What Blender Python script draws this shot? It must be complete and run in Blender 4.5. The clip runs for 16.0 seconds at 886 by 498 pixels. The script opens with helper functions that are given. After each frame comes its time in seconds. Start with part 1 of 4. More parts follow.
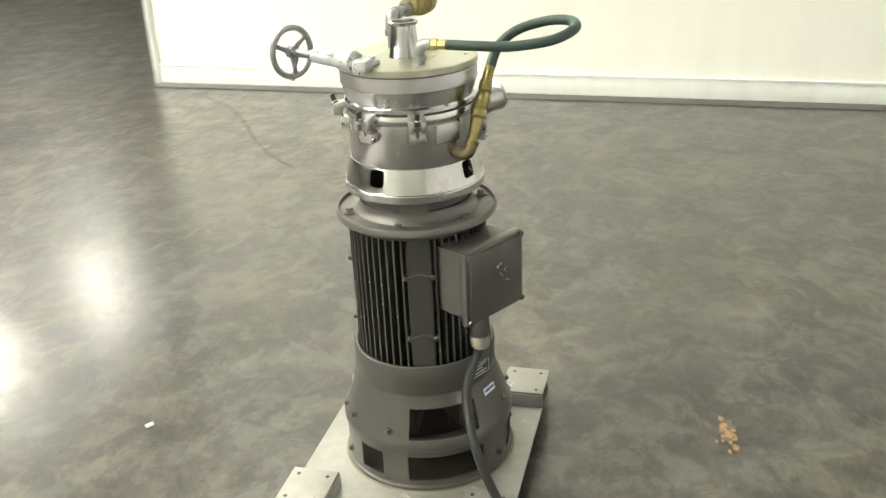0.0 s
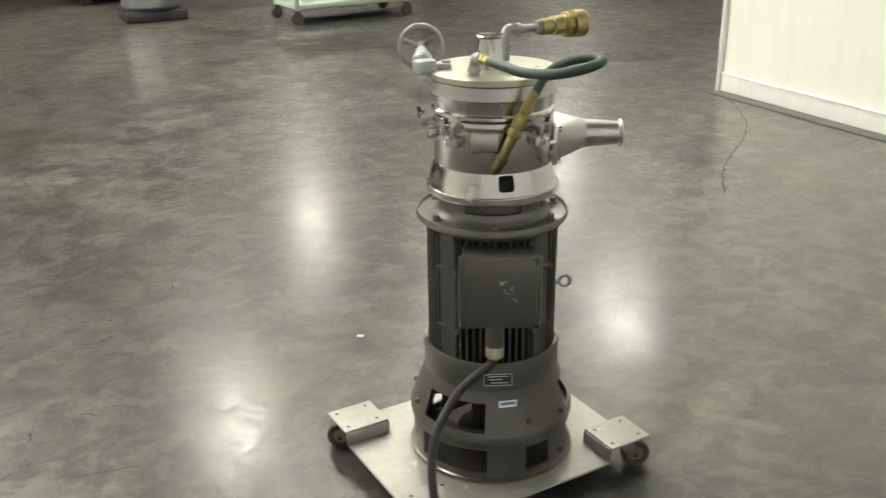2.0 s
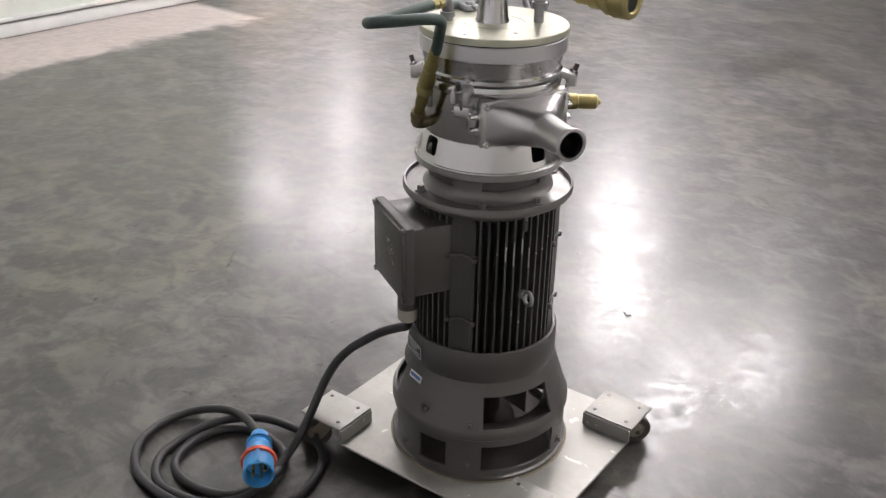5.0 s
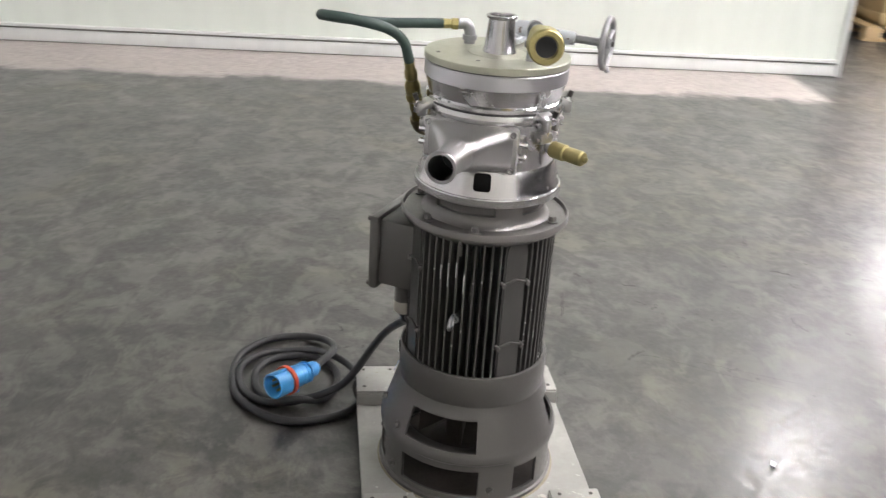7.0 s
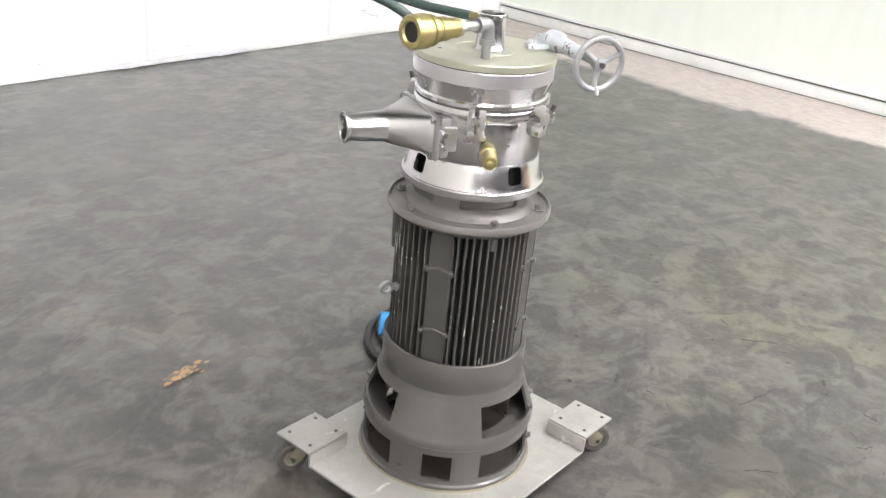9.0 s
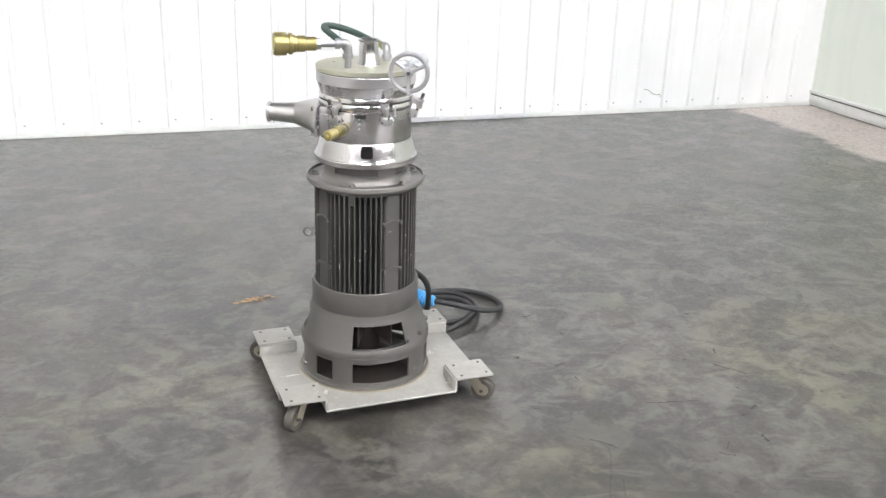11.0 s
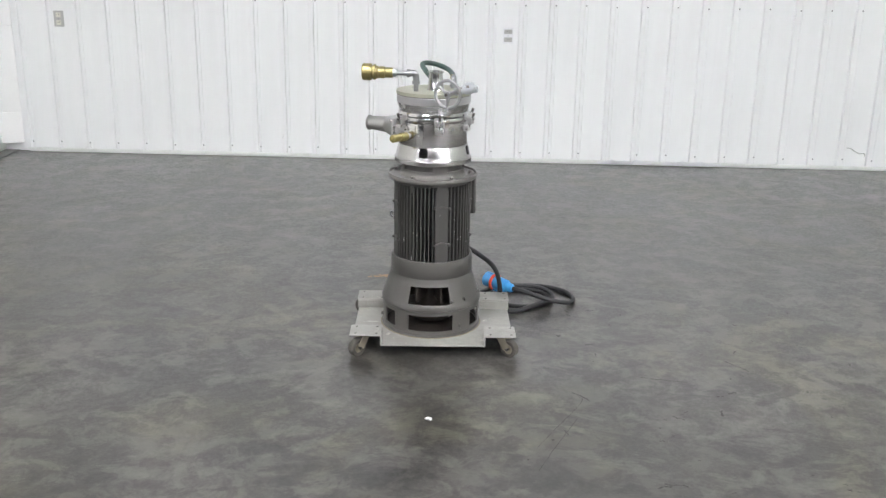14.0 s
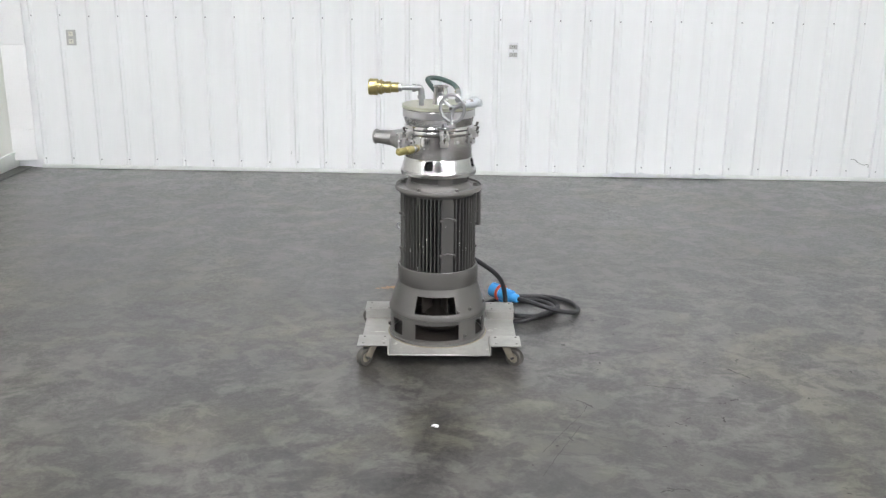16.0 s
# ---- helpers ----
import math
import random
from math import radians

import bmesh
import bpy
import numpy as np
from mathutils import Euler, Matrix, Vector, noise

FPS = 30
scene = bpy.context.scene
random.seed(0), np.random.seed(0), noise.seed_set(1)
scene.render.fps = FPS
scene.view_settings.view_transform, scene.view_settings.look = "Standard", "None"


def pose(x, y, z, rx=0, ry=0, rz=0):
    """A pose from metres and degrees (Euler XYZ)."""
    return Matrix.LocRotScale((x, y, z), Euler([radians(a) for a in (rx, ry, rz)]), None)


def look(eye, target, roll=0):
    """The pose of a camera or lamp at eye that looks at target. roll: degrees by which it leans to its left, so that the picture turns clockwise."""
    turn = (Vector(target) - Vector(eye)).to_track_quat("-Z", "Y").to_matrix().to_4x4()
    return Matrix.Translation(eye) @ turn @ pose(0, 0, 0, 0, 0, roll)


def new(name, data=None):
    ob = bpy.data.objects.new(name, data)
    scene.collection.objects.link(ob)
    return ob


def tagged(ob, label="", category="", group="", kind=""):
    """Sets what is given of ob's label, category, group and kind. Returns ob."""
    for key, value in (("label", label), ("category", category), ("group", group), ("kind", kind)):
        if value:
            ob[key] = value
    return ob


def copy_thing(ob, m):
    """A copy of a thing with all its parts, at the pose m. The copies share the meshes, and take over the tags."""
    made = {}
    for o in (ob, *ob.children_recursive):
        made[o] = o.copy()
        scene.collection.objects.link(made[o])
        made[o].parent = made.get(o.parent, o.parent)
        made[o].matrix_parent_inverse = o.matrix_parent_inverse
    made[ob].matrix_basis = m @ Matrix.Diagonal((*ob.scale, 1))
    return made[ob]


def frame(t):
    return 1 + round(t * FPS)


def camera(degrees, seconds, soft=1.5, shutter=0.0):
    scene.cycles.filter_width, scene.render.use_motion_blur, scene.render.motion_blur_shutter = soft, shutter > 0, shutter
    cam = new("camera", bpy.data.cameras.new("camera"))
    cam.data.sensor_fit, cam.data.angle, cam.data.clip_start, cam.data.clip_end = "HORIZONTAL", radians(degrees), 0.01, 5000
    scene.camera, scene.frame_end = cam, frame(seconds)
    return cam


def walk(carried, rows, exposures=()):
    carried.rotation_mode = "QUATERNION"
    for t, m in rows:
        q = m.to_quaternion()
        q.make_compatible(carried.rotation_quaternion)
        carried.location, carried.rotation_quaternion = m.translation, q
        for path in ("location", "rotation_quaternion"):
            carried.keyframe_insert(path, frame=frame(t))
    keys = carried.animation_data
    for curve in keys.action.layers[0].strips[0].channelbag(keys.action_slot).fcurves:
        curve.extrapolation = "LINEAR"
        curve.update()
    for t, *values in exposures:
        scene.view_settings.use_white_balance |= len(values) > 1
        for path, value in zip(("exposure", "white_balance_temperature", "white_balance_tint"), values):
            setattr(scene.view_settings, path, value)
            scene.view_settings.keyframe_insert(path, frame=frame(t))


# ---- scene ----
cam = camera(49.4, 16.0, soft=1.35, shutter=0.5)
PATH = [
    (0, (1.925, 0.673, 1.488), (0.18, 0.121, 0.68), -2.8),
    (0.5, (1.718, 1.006, 1.485), (0.107, 0.146, 0.648), -1.1),
    (1, (1.628, 1.319, 1.499), (0.233, 0.288, 0.725), 3.7),
    (1.5, (1.349, 1.618, 1.485), (0.391, 0.201, 0.744), -0.2),
    (2, (1.105, 1.881, 1.479), (0.279, 0.296, 0.756), -0.8),
    (2.5, (0.763, 2.009, 1.479), (0.187, 0.253, 0.716), 2.0),
    (3, (0.356, 2.08, 1.474), (0.142, 0.254, 0.686), 2.1),
    (3.5, (0.008, 2.035, 1.493), (0.068, 0.233, 0.643), 2.2),
    (6, (-1.695, 0.968, 1.458), (-0.082, 0.124, 0.631), 1.0),
    (6.5, (-1.858, 0.604, 1.449), (-0.246, 0.094, 0.703), 1.8),
    (7, (-1.947, 0.282, 1.455), (-0.144, 0.103, 0.66), 3.8),
    (7.5, (-1.931, -0.086, 1.47), (-0.166, 0.116, 0.664), 2.9),
    (8, (-1.846, -0.512, 1.49), (-0.198, 0.044, 0.675), 3.1),
    (8.5, (-1.745, -0.818, 1.477), (0.057, 0.113, 0.539), 5.2),
    (9, (-1.559, -1.247, 1.492), (-0.084, 0.001, 0.603), 5.6),
    (9.5, (-1.423, -1.68, 1.516), (-0.167, -0.131, 0.624), 5.6),
    (10, (-1.165, -2.066, 1.511), (-0.23, -0.481, 0.727), 4.9),
    (12.5, (-0.153, -3.546, 1.572), (0.004, -1.637, 0.998), 0.3),
    (13, (0.03, -3.682, 1.565), (0.019, -1.757, 1.021), 1.2),
    (13.5, (0.124, -3.789, 1.57), (0.082, -1.871, 1.005), 0.9),
    (14, (0.153, -3.843, 1.57), (0.097, -1.934, 0.978), 1.0),
    (14.5, (0.17, -3.863, 1.564), (0.09, -1.959, 0.959), 0.5),
    (15, (0.18, -3.891, 1.571), (0.091, -1.983, 0.978), 0.4),
    (15.5, (0.173, -3.903, 1.569), (0.105, -1.988, 0.999), 0.7),
    (16, (0.168, -3.917, 1.574), (0.093, -1.999, 1.012), 0.5),
]
EXPOSURES = [
    (0.0, 0.18, 7450, 1), (0.5, 0.00, 7400, 1), (1.0, -0.15, 7300, 1), (1.5, -0.32, 7400, 0), (2.5, -0.30, 7200, 6), (3.0, -0.40, 7100, 10), (3.5, -0.66, 7000, 14), (6.0, -0.56, 6550, 16),
    (6.5, -0.52, 6550, 16), (7.5, 0.25, 6580, 12), (8.5, 0.45, 6570, 12), (9.5, 0.46, 6530, 12), (12.5, -0.14, 6350, 10), (13.5, -0.26, 6340, 10), (14.5, -0.16, 6330, 10), (16.0, -0.16, 6300, 10)]
LAMP_GLOW = 100.0
FLOOR_ROUGH = 0.36
COAT = 0.85
COAT_ROUGH = 0.18
walk(cam, [(t, look(eye, target, roll)) for t, eye, target, roll in PATH], EXPOSURES)

# ---- world and lamps ----
world = bpy.data.worlds.new("hall_air")
scene.world = world
world.use_nodes = True
world.node_tree.nodes["Background"].inputs[0].default_value = (0.9, 0.95, 1.0, 1)
world.node_tree.nodes["Background"].inputs[1].default_value = 0.02


# ---- materials ----
def material(name):
    m = bpy.data.materials.new(name)
    m.use_nodes = True
    nt = m.node_tree
    return m, nt, nt.nodes["Principled BSDF"]


def node(nt, kind, **sets):
    n = nt.nodes.new(kind)
    for key, value in sets.items():
        n.inputs[key].default_value = value
    return n


def coords(nt, space="Object"):
    return nt.nodes.new("ShaderNodeTexCoord").outputs[space]


def noise_tex(nt, vec, scale, detail=4.0, rough=0.6, distortion=0.0):
    n = node(nt, "ShaderNodeTexNoise", Scale=scale, Detail=detail, Roughness=rough, Distortion=distortion)
    nt.links.new(vec, n.inputs["Vector"])
    return n.outputs["Fac"]


def ramp(nt, fac, stops):
    r = nt.nodes.new("ShaderNodeValToRGB")
    while len(r.color_ramp.elements) < len(stops):
        r.color_ramp.elements.new(0.5)
    for e, (p, c) in zip(r.color_ramp.elements, stops):
        e.position = p
        e.color = (*c, 1) if len(c) == 3 else c
    nt.links.new(fac, r.inputs["Fac"])
    return r.outputs["Color"]


def grey(v):
    return (v, v, v)


def mixed(nt, fac, a, b, mode="MIX"):
    n = nt.nodes.new("ShaderNodeMix")
    n.data_type, n.blend_type = "RGBA", mode
    for sock, v in ((n.inputs["Factor"], fac), (n.inputs["A"], a), (n.inputs["B"], b)):
        if isinstance(v, (int, float)):
            sock.default_value = v
        elif isinstance(v, tuple):
            sock.default_value = (*v, 1)
        else:
            nt.links.new(v, sock)
    return n.outputs["Result"]


def maths(nt, op, a, b=0.0, clamp=False):
    n = nt.nodes.new("ShaderNodeMath")
    n.operation, n.use_clamp = op, clamp
    for sock, v in zip(n.inputs, (a, b)):
        if isinstance(v, (int, float)):
            sock.default_value = v
        else:
            nt.links.new(v, sock)
    return n.outputs["Value"]


def bump(nt, bsdf, height, strength, distance):
    b = node(nt, "ShaderNodeBump", Strength=strength, Distance=distance)
    nt.links.new(height, b.inputs["Height"])
    nt.links.new(b.outputs["Normal"], bsdf.inputs["Normal"])


def painted(name, colour, rough, spread=0.12, metal=0.0, scale=30.0, chips=None, chip_at=0.72, bump_by=0.15, coat=0.0, own=False):
    """Paint or metal with slow and fine variation and, where asked, worn chips."""
    m, nt, b = material(name)
    c = coords(nt)
    if own:
        shift = nt.nodes.new("ShaderNodeVectorMath")
        shift.operation = "ADD"
        nt.links.new(c, shift.inputs[0])
        nt.links.new(maths(nt, "MULTIPLY", nt.nodes.new("ShaderNodeObjectInfo").outputs["Random"], 40.0), shift.inputs[1])
        c = shift.outputs["Vector"]
    slow, fine = noise_tex(nt, c, scale * 0.25, 3), noise_tex(nt, c, scale * 3.0, 5, 0.7)
    lo, hi = tuple(v * (1 - spread) for v in colour), tuple(min(1, v * (1 + spread)) for v in colour)
    col = mixed(nt, fine, ramp(nt, slow, [(0.3, lo), (0.7, hi)]), tuple(v * (1 - spread * 0.5) for v in colour))
    rgh = ramp(nt, fine, [(0.25, grey(max(0.04, rough - 0.08))), (0.75, grey(min(1, rough + 0.1)))])
    if chips:
        spots = ramp(nt, noise_tex(nt, c, scale * 1.7, 6, 0.65, 0.6), [(chip_at, grey(0)), (chip_at + 0.02, grey(1))])
        col = mixed(nt, spots, col, chips)
    nt.links.new(col, b.inputs["Base Color"])
    nt.links.new(rgh, b.inputs["Roughness"])
    b.inputs["Metallic"].default_value = metal
    b.inputs["Coat Weight"].default_value = coat
    if bump_by:
        bump(nt, b, fine, bump_by, 0.002)
    return m


def steel(name, colour, rough, aniso_scale, streak=0.07, smears=0.6):
    """Turned stainless steel with fine rings round the axis and faint smudges."""
    m, nt, b = material(name)
    c = coords(nt)
    mp = node(nt, "ShaderNodeMapping")
    mp.inputs["Scale"].default_value = aniso_scale
    nt.links.new(c, mp.inputs["Vector"])
    rings, smudge = noise_tex(nt, mp.outputs["Vector"], 6.0, 5, 0.7), noise_tex(nt, c, 14.0, 4, 0.6, 0.4)
    col = mixed(nt, smudge, tuple(v * (1 - streak) for v in colour), tuple(min(1, v * (1 + streak)) for v in colour))
    rgh = mixed(nt, rings, grey(max(0.03, rough - 0.04)), grey(rough + 0.05))
    rgh = mixed(nt, ramp(nt, smudge, [(0.5, grey(0)), (0.75, grey(smears))]), rgh, grey(rough + 0.16))
    nt.links.new(col, b.inputs["Base Color"])
    nt.links.new(rgh, b.inputs["Roughness"])
    b.inputs["Metallic"].default_value = 1.0
    bump(nt, b, smudge, 0.04 * smears, 0.001)
    return m


def concrete_floor():
    """Polished, trowel-marked warehouse slab with a bare strip along one wall."""
    m, nt, b = material("polished_concrete")
    c = coords(nt)
    broad, cloud = noise_tex(nt, c, 0.45, 5, 0.6, 0.6), noise_tex(nt, c, 1.7, 8, 0.68, 1.0)
    mp = node(nt, "ShaderNodeMapping")
    mp.inputs["Scale"].default_value = (0.80, 1.20, 1.0)
    mp.inputs["Rotation"].default_value = (0, 0, -0.25)
    nt.links.new(c, mp.inputs["Vector"])
    sweep = noise_tex(nt, mp.outputs["Vector"], 3.0, 6, 0.64, 0.8)
    fine, grit = noise_tex(nt, c, 22.0, 7, 0.72, 0.5), noise_tex(nt, c, 300.0, 3, 0.6)
    mid = noise_tex(nt, c, 6.5, 7, 0.68, 0.6)
    col = ramp(nt, cloud, [(0.42, (0.018, 0.0175, 0.0165)), (0.5, (0.063, 0.0605, 0.056)), (0.58, (0.145, 0.140, 0.129))])
    col = mixed(nt, 0.26, col, ramp(nt, sweep, [(0.44, (0.016, 0.0155, 0.015)), (0.5, (0.064, 0.0615, 0.057)), (0.57, (0.165, 0.160, 0.147))]))
    col = mixed(nt, 0.42, col, ramp(nt, mid, [(0.43, (0.012, 0.0118, 0.0112)), (0.5, (0.064, 0.062, 0.058)), (0.57, (0.175, 0.170, 0.157))]))
    col = mixed(nt, 0.12, col, ramp(nt, fine, [(0.40, grey(0.015)), (0.60, grey(0.15))]))
    col = mixed(nt, ramp(nt, broad, [(0.45, grey(0)), (0.60, grey(0.45))]), col, (0.044, 0.043, 0.040))
    marks = ramp(nt, noise_tex(nt, mp.outputs["Vector"], 4.6, 6, 0.66, 0.9), [(0.53, grey(0)), (0.62, grey(0.75))])
    col = mixed(nt, marks, col, (0.028, 0.027, 0.026))
    pale = ramp(nt, noise_tex(nt, mp.outputs["Vector"], 5.5, 6, 0.66, 0.7), [(0.54, grey(0)), (0.63, grey(0.48))])
    col = mixed(nt, pale, col, (0.16, 0.156, 0.143))
    tint = ramp(nt, noise_tex(nt, c, 1.1, 7, 0.66, 1.3), [(0.42, (0.78, 0.755, 0.755)), (0.5, (0.78, 0.76, 0.735)), (0.6, (0.86, 0.82, 0.70))])
    col = mixed(nt, 1.0, col, tint, "MULTIPLY")
    nicks = ramp(nt, noise_tex(nt, c, 34.0, 4, 0.6, 2.0), [(0.79, grey(0)), (0.83, grey(0.35))])
    col = mixed(nt, nicks, col, (0.030, 0.029, 0.028))
    sep = nt.nodes.new("ShaderNodeSeparateXYZ")
    nt.links.new(c, sep.inputs["Vector"])
    # the bare strip at the foot of the east wall
    edge = maths(nt, "ADD", sep.outputs["X"], maths(nt, "MULTIPLY", maths(nt, "SUBTRACT", noise_tex(nt, c, 3.0, 6, 0.7), 0.5), 0.5))
    strip = maths(nt, "MULTIPLY", maths(nt, "SUBTRACT", edge, 3.80), 10.0, clamp=True)
    strip = maths(nt, "MULTIPLY", strip, maths(nt, "MULTIPLY", maths(nt, "ADD", sep.outputs["Y"], 2.75), 12.0, clamp=True))
    strip = maths(nt, "MULTIPLY", strip, maths(nt, "MULTIPLY", maths(nt, "SUBTRACT", 4.7, sep.outputs["X"]), 20.0, clamp=True))
    col = mixed(nt, strip, col, mixed(nt, fine, (0.36, 0.31, 0.29), (0.52, 0.46, 0.43)))
    rgh = mixed(nt, ramp(nt, cloud, [(0.35, grey(0)), (0.65, grey(1))]), grey(FLOOR_ROUGH - 0.05), grey(FLOOR_ROUGH + 0.08))
    # the sealer is worn off in small ragged patches and lies in low waves
    worn = noise_tex(nt, c, 42.0, 4, 0.68, 1.2)
    coat = mixed(nt, ramp(nt, worn, [(0.49, grey(0)), (0.53, grey(1))]), grey(COAT), grey(COAT * 0.02))
    coat = mixed(nt, ramp(nt, mid, [(0.50, grey(0)), (0.60, grey(0.7))]), coat, grey(COAT * 0.25))
    nt.links.new(coat, b.inputs["Coat Weight"])
    nt.links.new(mixed(nt, ramp(nt, fine, [(0.40, grey(0)), (0.62, grey(1))]), grey(COAT_ROUGH - 0.02), grey(COAT_ROUGH + 0.06)), b.inputs["Coat Roughness"])
    waves = node(nt, "ShaderNodeBump", Strength=0.32, Distance=0.0013)
    nt.links.new(noise_tex(nt, c, 38.0, 4.0, 0.6, 0.4), waves.inputs["Height"])
    nt.links.new(waves.outputs["Normal"], b.inputs["Coat Normal"])
    rgh = mixed(nt, strip, rgh, grey(FLOOR_ROUGH + 0.12))
    nt.links.new(col, b.inputs["Base Color"])
    nt.links.new(rgh, b.inputs["Roughness"])
    b.inputs["Specular IOR Level"].default_value = 0.5
    h = maths(nt, "ADD", cloud, maths(nt, "ADD", maths(nt, "MULTIPLY", fine, 0.06), maths(nt, "MULTIPLY", grit, 0.012)))
    bump(nt, b, h, 0.2, 0.006)
    return m


def wall_paint(name, colour, rough, streaks=0.06):
    m, nt, b = material(name)
    c = coords(nt)
    mp = node(nt, "ShaderNodeMapping")
    mp.inputs["Scale"].default_value = (3.0, 3.0, 0.35)
    nt.links.new(c, mp.inputs["Vector"])
    run, soft = noise_tex(nt, mp.outputs["Vector"], 3.0, 5, 0.6), noise_tex(nt, c, 1.1, 4)
    dark = tuple(v * (1 - streaks * 2) for v in colour)
    col = mixed(nt, ramp(nt, run, [(0.45, grey(0)), (0.8, grey(1))]), colour, dark)
    col = mixed(nt, ramp(nt, soft, [(0.4, grey(0)), (0.75, grey(0.5))]), col, tuple(v * (1 - streaks) for v in colour))
    scuffs = ramp(nt, noise_tex(nt, mp.outputs["Vector"], 9.0, 6, 0.7, 1.5), [(0.74, grey(0)), (0.78, grey(0.4))])
    col = mixed(nt, scuffs, col, (0.45, 0.44, 0.42))
    nt.links.new(col, b.inputs["Base Color"])
    b.inputs["Roughness"].default_value = rough
    bump(nt, b, noise_tex(nt, c, 6.0, 5), 0.12, 0.004)
    return m


def glowing(name, colour, strength):
    m, nt, b = material(name)
    b.inputs["Emission Color"].default_value = (*colour, 1)
    b.inputs["Emission Strength"].default_value = strength
    return m


FLOOR = concrete_floor()
WALL_RIBBED = wall_paint("white_ribbed_sheet", (0.88, 0.89, 0.90), 0.34, 0.025)
WALL_WEST = wall_paint("cream_white_panel", (0.85, 0.85, 0.80), 0.45, 0.03)
WALL_EAST = wall_paint("pale_green_white_panel", (0.80, 0.85, 0.78), 0.35, 0.04)
TRIM = wall_paint("white_trim_paint", (0.82, 0.84, 0.82), 0.4, 0.06)
HALL = wall_paint("hall_wall_paint", (0.06, 0.058, 0.056), 0.7, 0.1)
CEILING = wall_paint("ceiling_paint", (0.14, 0.14, 0.137), 0.8, 0.05)
KERB = painted("dark_kerb_seal", (0.10, 0.10, 0.095), 0.6)
STEEL = steel("turned_stainless", (0.54, 0.53, 0.53), 0.20, (0.2, 0.2, 60))
STEEL_MATT = steel("cast_stainless", (0.53, 0.52, 0.52), 0.29, (6, 6, 6), 0.05, 0.2)
RING = steel("satin_ring_steel", (0.60, 0.59, 0.61), 0.36, (0.2, 0.2, 40), 0.04)
STEEL_SATIN = steel("satin_polished_stainless", (0.72, 0.71, 0.72), 0.24, (0.2, 0.2, 40), 0.04)
STEEL_BRIGHT = steel("polished_stainless", (0.70, 0.69, 0.695), 0.15, (0.2, 0.2, 40), 0.04)
ALLOY = steel("galvanised_iron", (0.36, 0.365, 0.375), 0.44, (8, 8, 8), 0.14)
LID = painted("plated_lid", (0.52, 0.52, 0.42), 0.34, 0.06, metal=0.75, scale=22)
BRASS = painted("worn_brass", (0.44, 0.38, 0.175), 0.42, 0.3, metal=1.0, scale=40)
BRASS_DULL = painted("dull_brown_brass", (0.30, 0.255, 0.110), 0.40, 0.35, metal=1.0, scale=40)
BRONZE = painted("dull_bronze", (0.19, 0.155, 0.095), 0.42, 0.2, metal=1.0, scale=40)
GREY = painted("grey_machine_enamel", (0.105, 0.100, 0.095), 0.35, 0.08, metal=0.4, scale=26, chips=(0.36, 0.35, 0.34), chip_at=0.76, coat=0.15)
GREY_FIN = painted("grey_fin_enamel", (0.058, 0.056, 0.053), 0.36, 0.1, scale=34, chips=(0.62, 0.62, 0.60), chip_at=0.70, own=True)
RECESS = painted("dark_recess_enamel", (0.10, 0.095, 0.09), 0.5, 0.15, scale=40)
SEAL = painted("dark_seal_rubber", (0.05, 0.05, 0.052), 0.5, 0.15, scale=60)
WEAR = painted("worn_pale_primer", (0.50, 0.50, 0.49), 0.5, 0.2, scale=60)
# near-black motor core: the shade of the fin gaps is in its colour
CORE_SHADE = painted("shaded_motor_core", (0.008, 0.008, 0.008), 0.7, 0.15, scale=30)
GREY_CAST = painted("grey_cast_flange", (0.165, 0.157, 0.150), 0.34, 0.1, metal=0.4, scale=26, chips=(0.34, 0.32, 0.30), chip_at=0.74, coat=0.1)
PLATE = painted("scuffed_steel_plate", (0.38, 0.375, 0.35), 0.46, 0.28, metal=0.45, scale=12, chips=(0.56, 0.55, 0.51), chip_at=0.64)
RUST = painted("rust_stain", (0.27, 0.235, 0.17), 0.7, 0.3, metal=0.1, scale=30)
# rust brown, taken down in colour for the shade inside the cowl
FAN = painted("rusty_fan_in_shade", (0.035, 0.027, 0.022), 0.7, 0.3, scale=30)
RUBBER = painted("black_cable_rubber", (0.022, 0.022, 0.024), 0.5, 0.2, scale=40)
HOSE = painted("green_rubber_hose", (0.044, 0.074, 0.066), 0.52, 0.15, scale=40)
DARK = painted("black_void", (0.012, 0.012, 0.012), 0.8, 0.1)
BLUE = painted("blue_plug_plastic", (0.06, 0.34, 0.74), 0.36, 0.1, scale=30)
RED = painted("red_plug_collar", (0.75, 0.10, 0.04), 0.4, 0.1, scale=30)
WHITE_VALVE = painted("worn_silver_paint", (0.55, 0.58, 0.61), 0.34, 0.12, metal=0.3, scale=34, chips=(0.16, 0.13, 0.11), chip_at=0.57)
WHEEL_GREY = painted("silver_grey_handwheel", (0.37, 0.37, 0.38), 0.40, 0.14, metal=0.65, scale=40)
TYRE = painted("grey_castor_tread", (0.07, 0.064, 0.055), 0.6, 0.2, scale=40)
GLAND = painted("beige_gland", (0.34, 0.32, 0.27), 0.5, 0.08, scale=40)
LABEL_BLACK = painted("black_label", (0.03, 0.03, 0.03), 0.3, 0.1)
LABEL_WHITE = painted("white_label", (0.84, 0.85, 0.88), 0.35, 0.04)
LABEL_BLUE = painted("blue_label_print", (0.12, 0.2, 0.5), 0.35, 0.05)
ORANGE = painted("orange_marking_paint", (0.40, 0.235, 0.11), 0.6, 0.3, scale=30, chips=(0.12, 0.105, 0.085), chip_at=0.50)
WOOD = painted("pallet_wood", (0.52, 0.38, 0.20), 0.7, 0.25, scale=10)
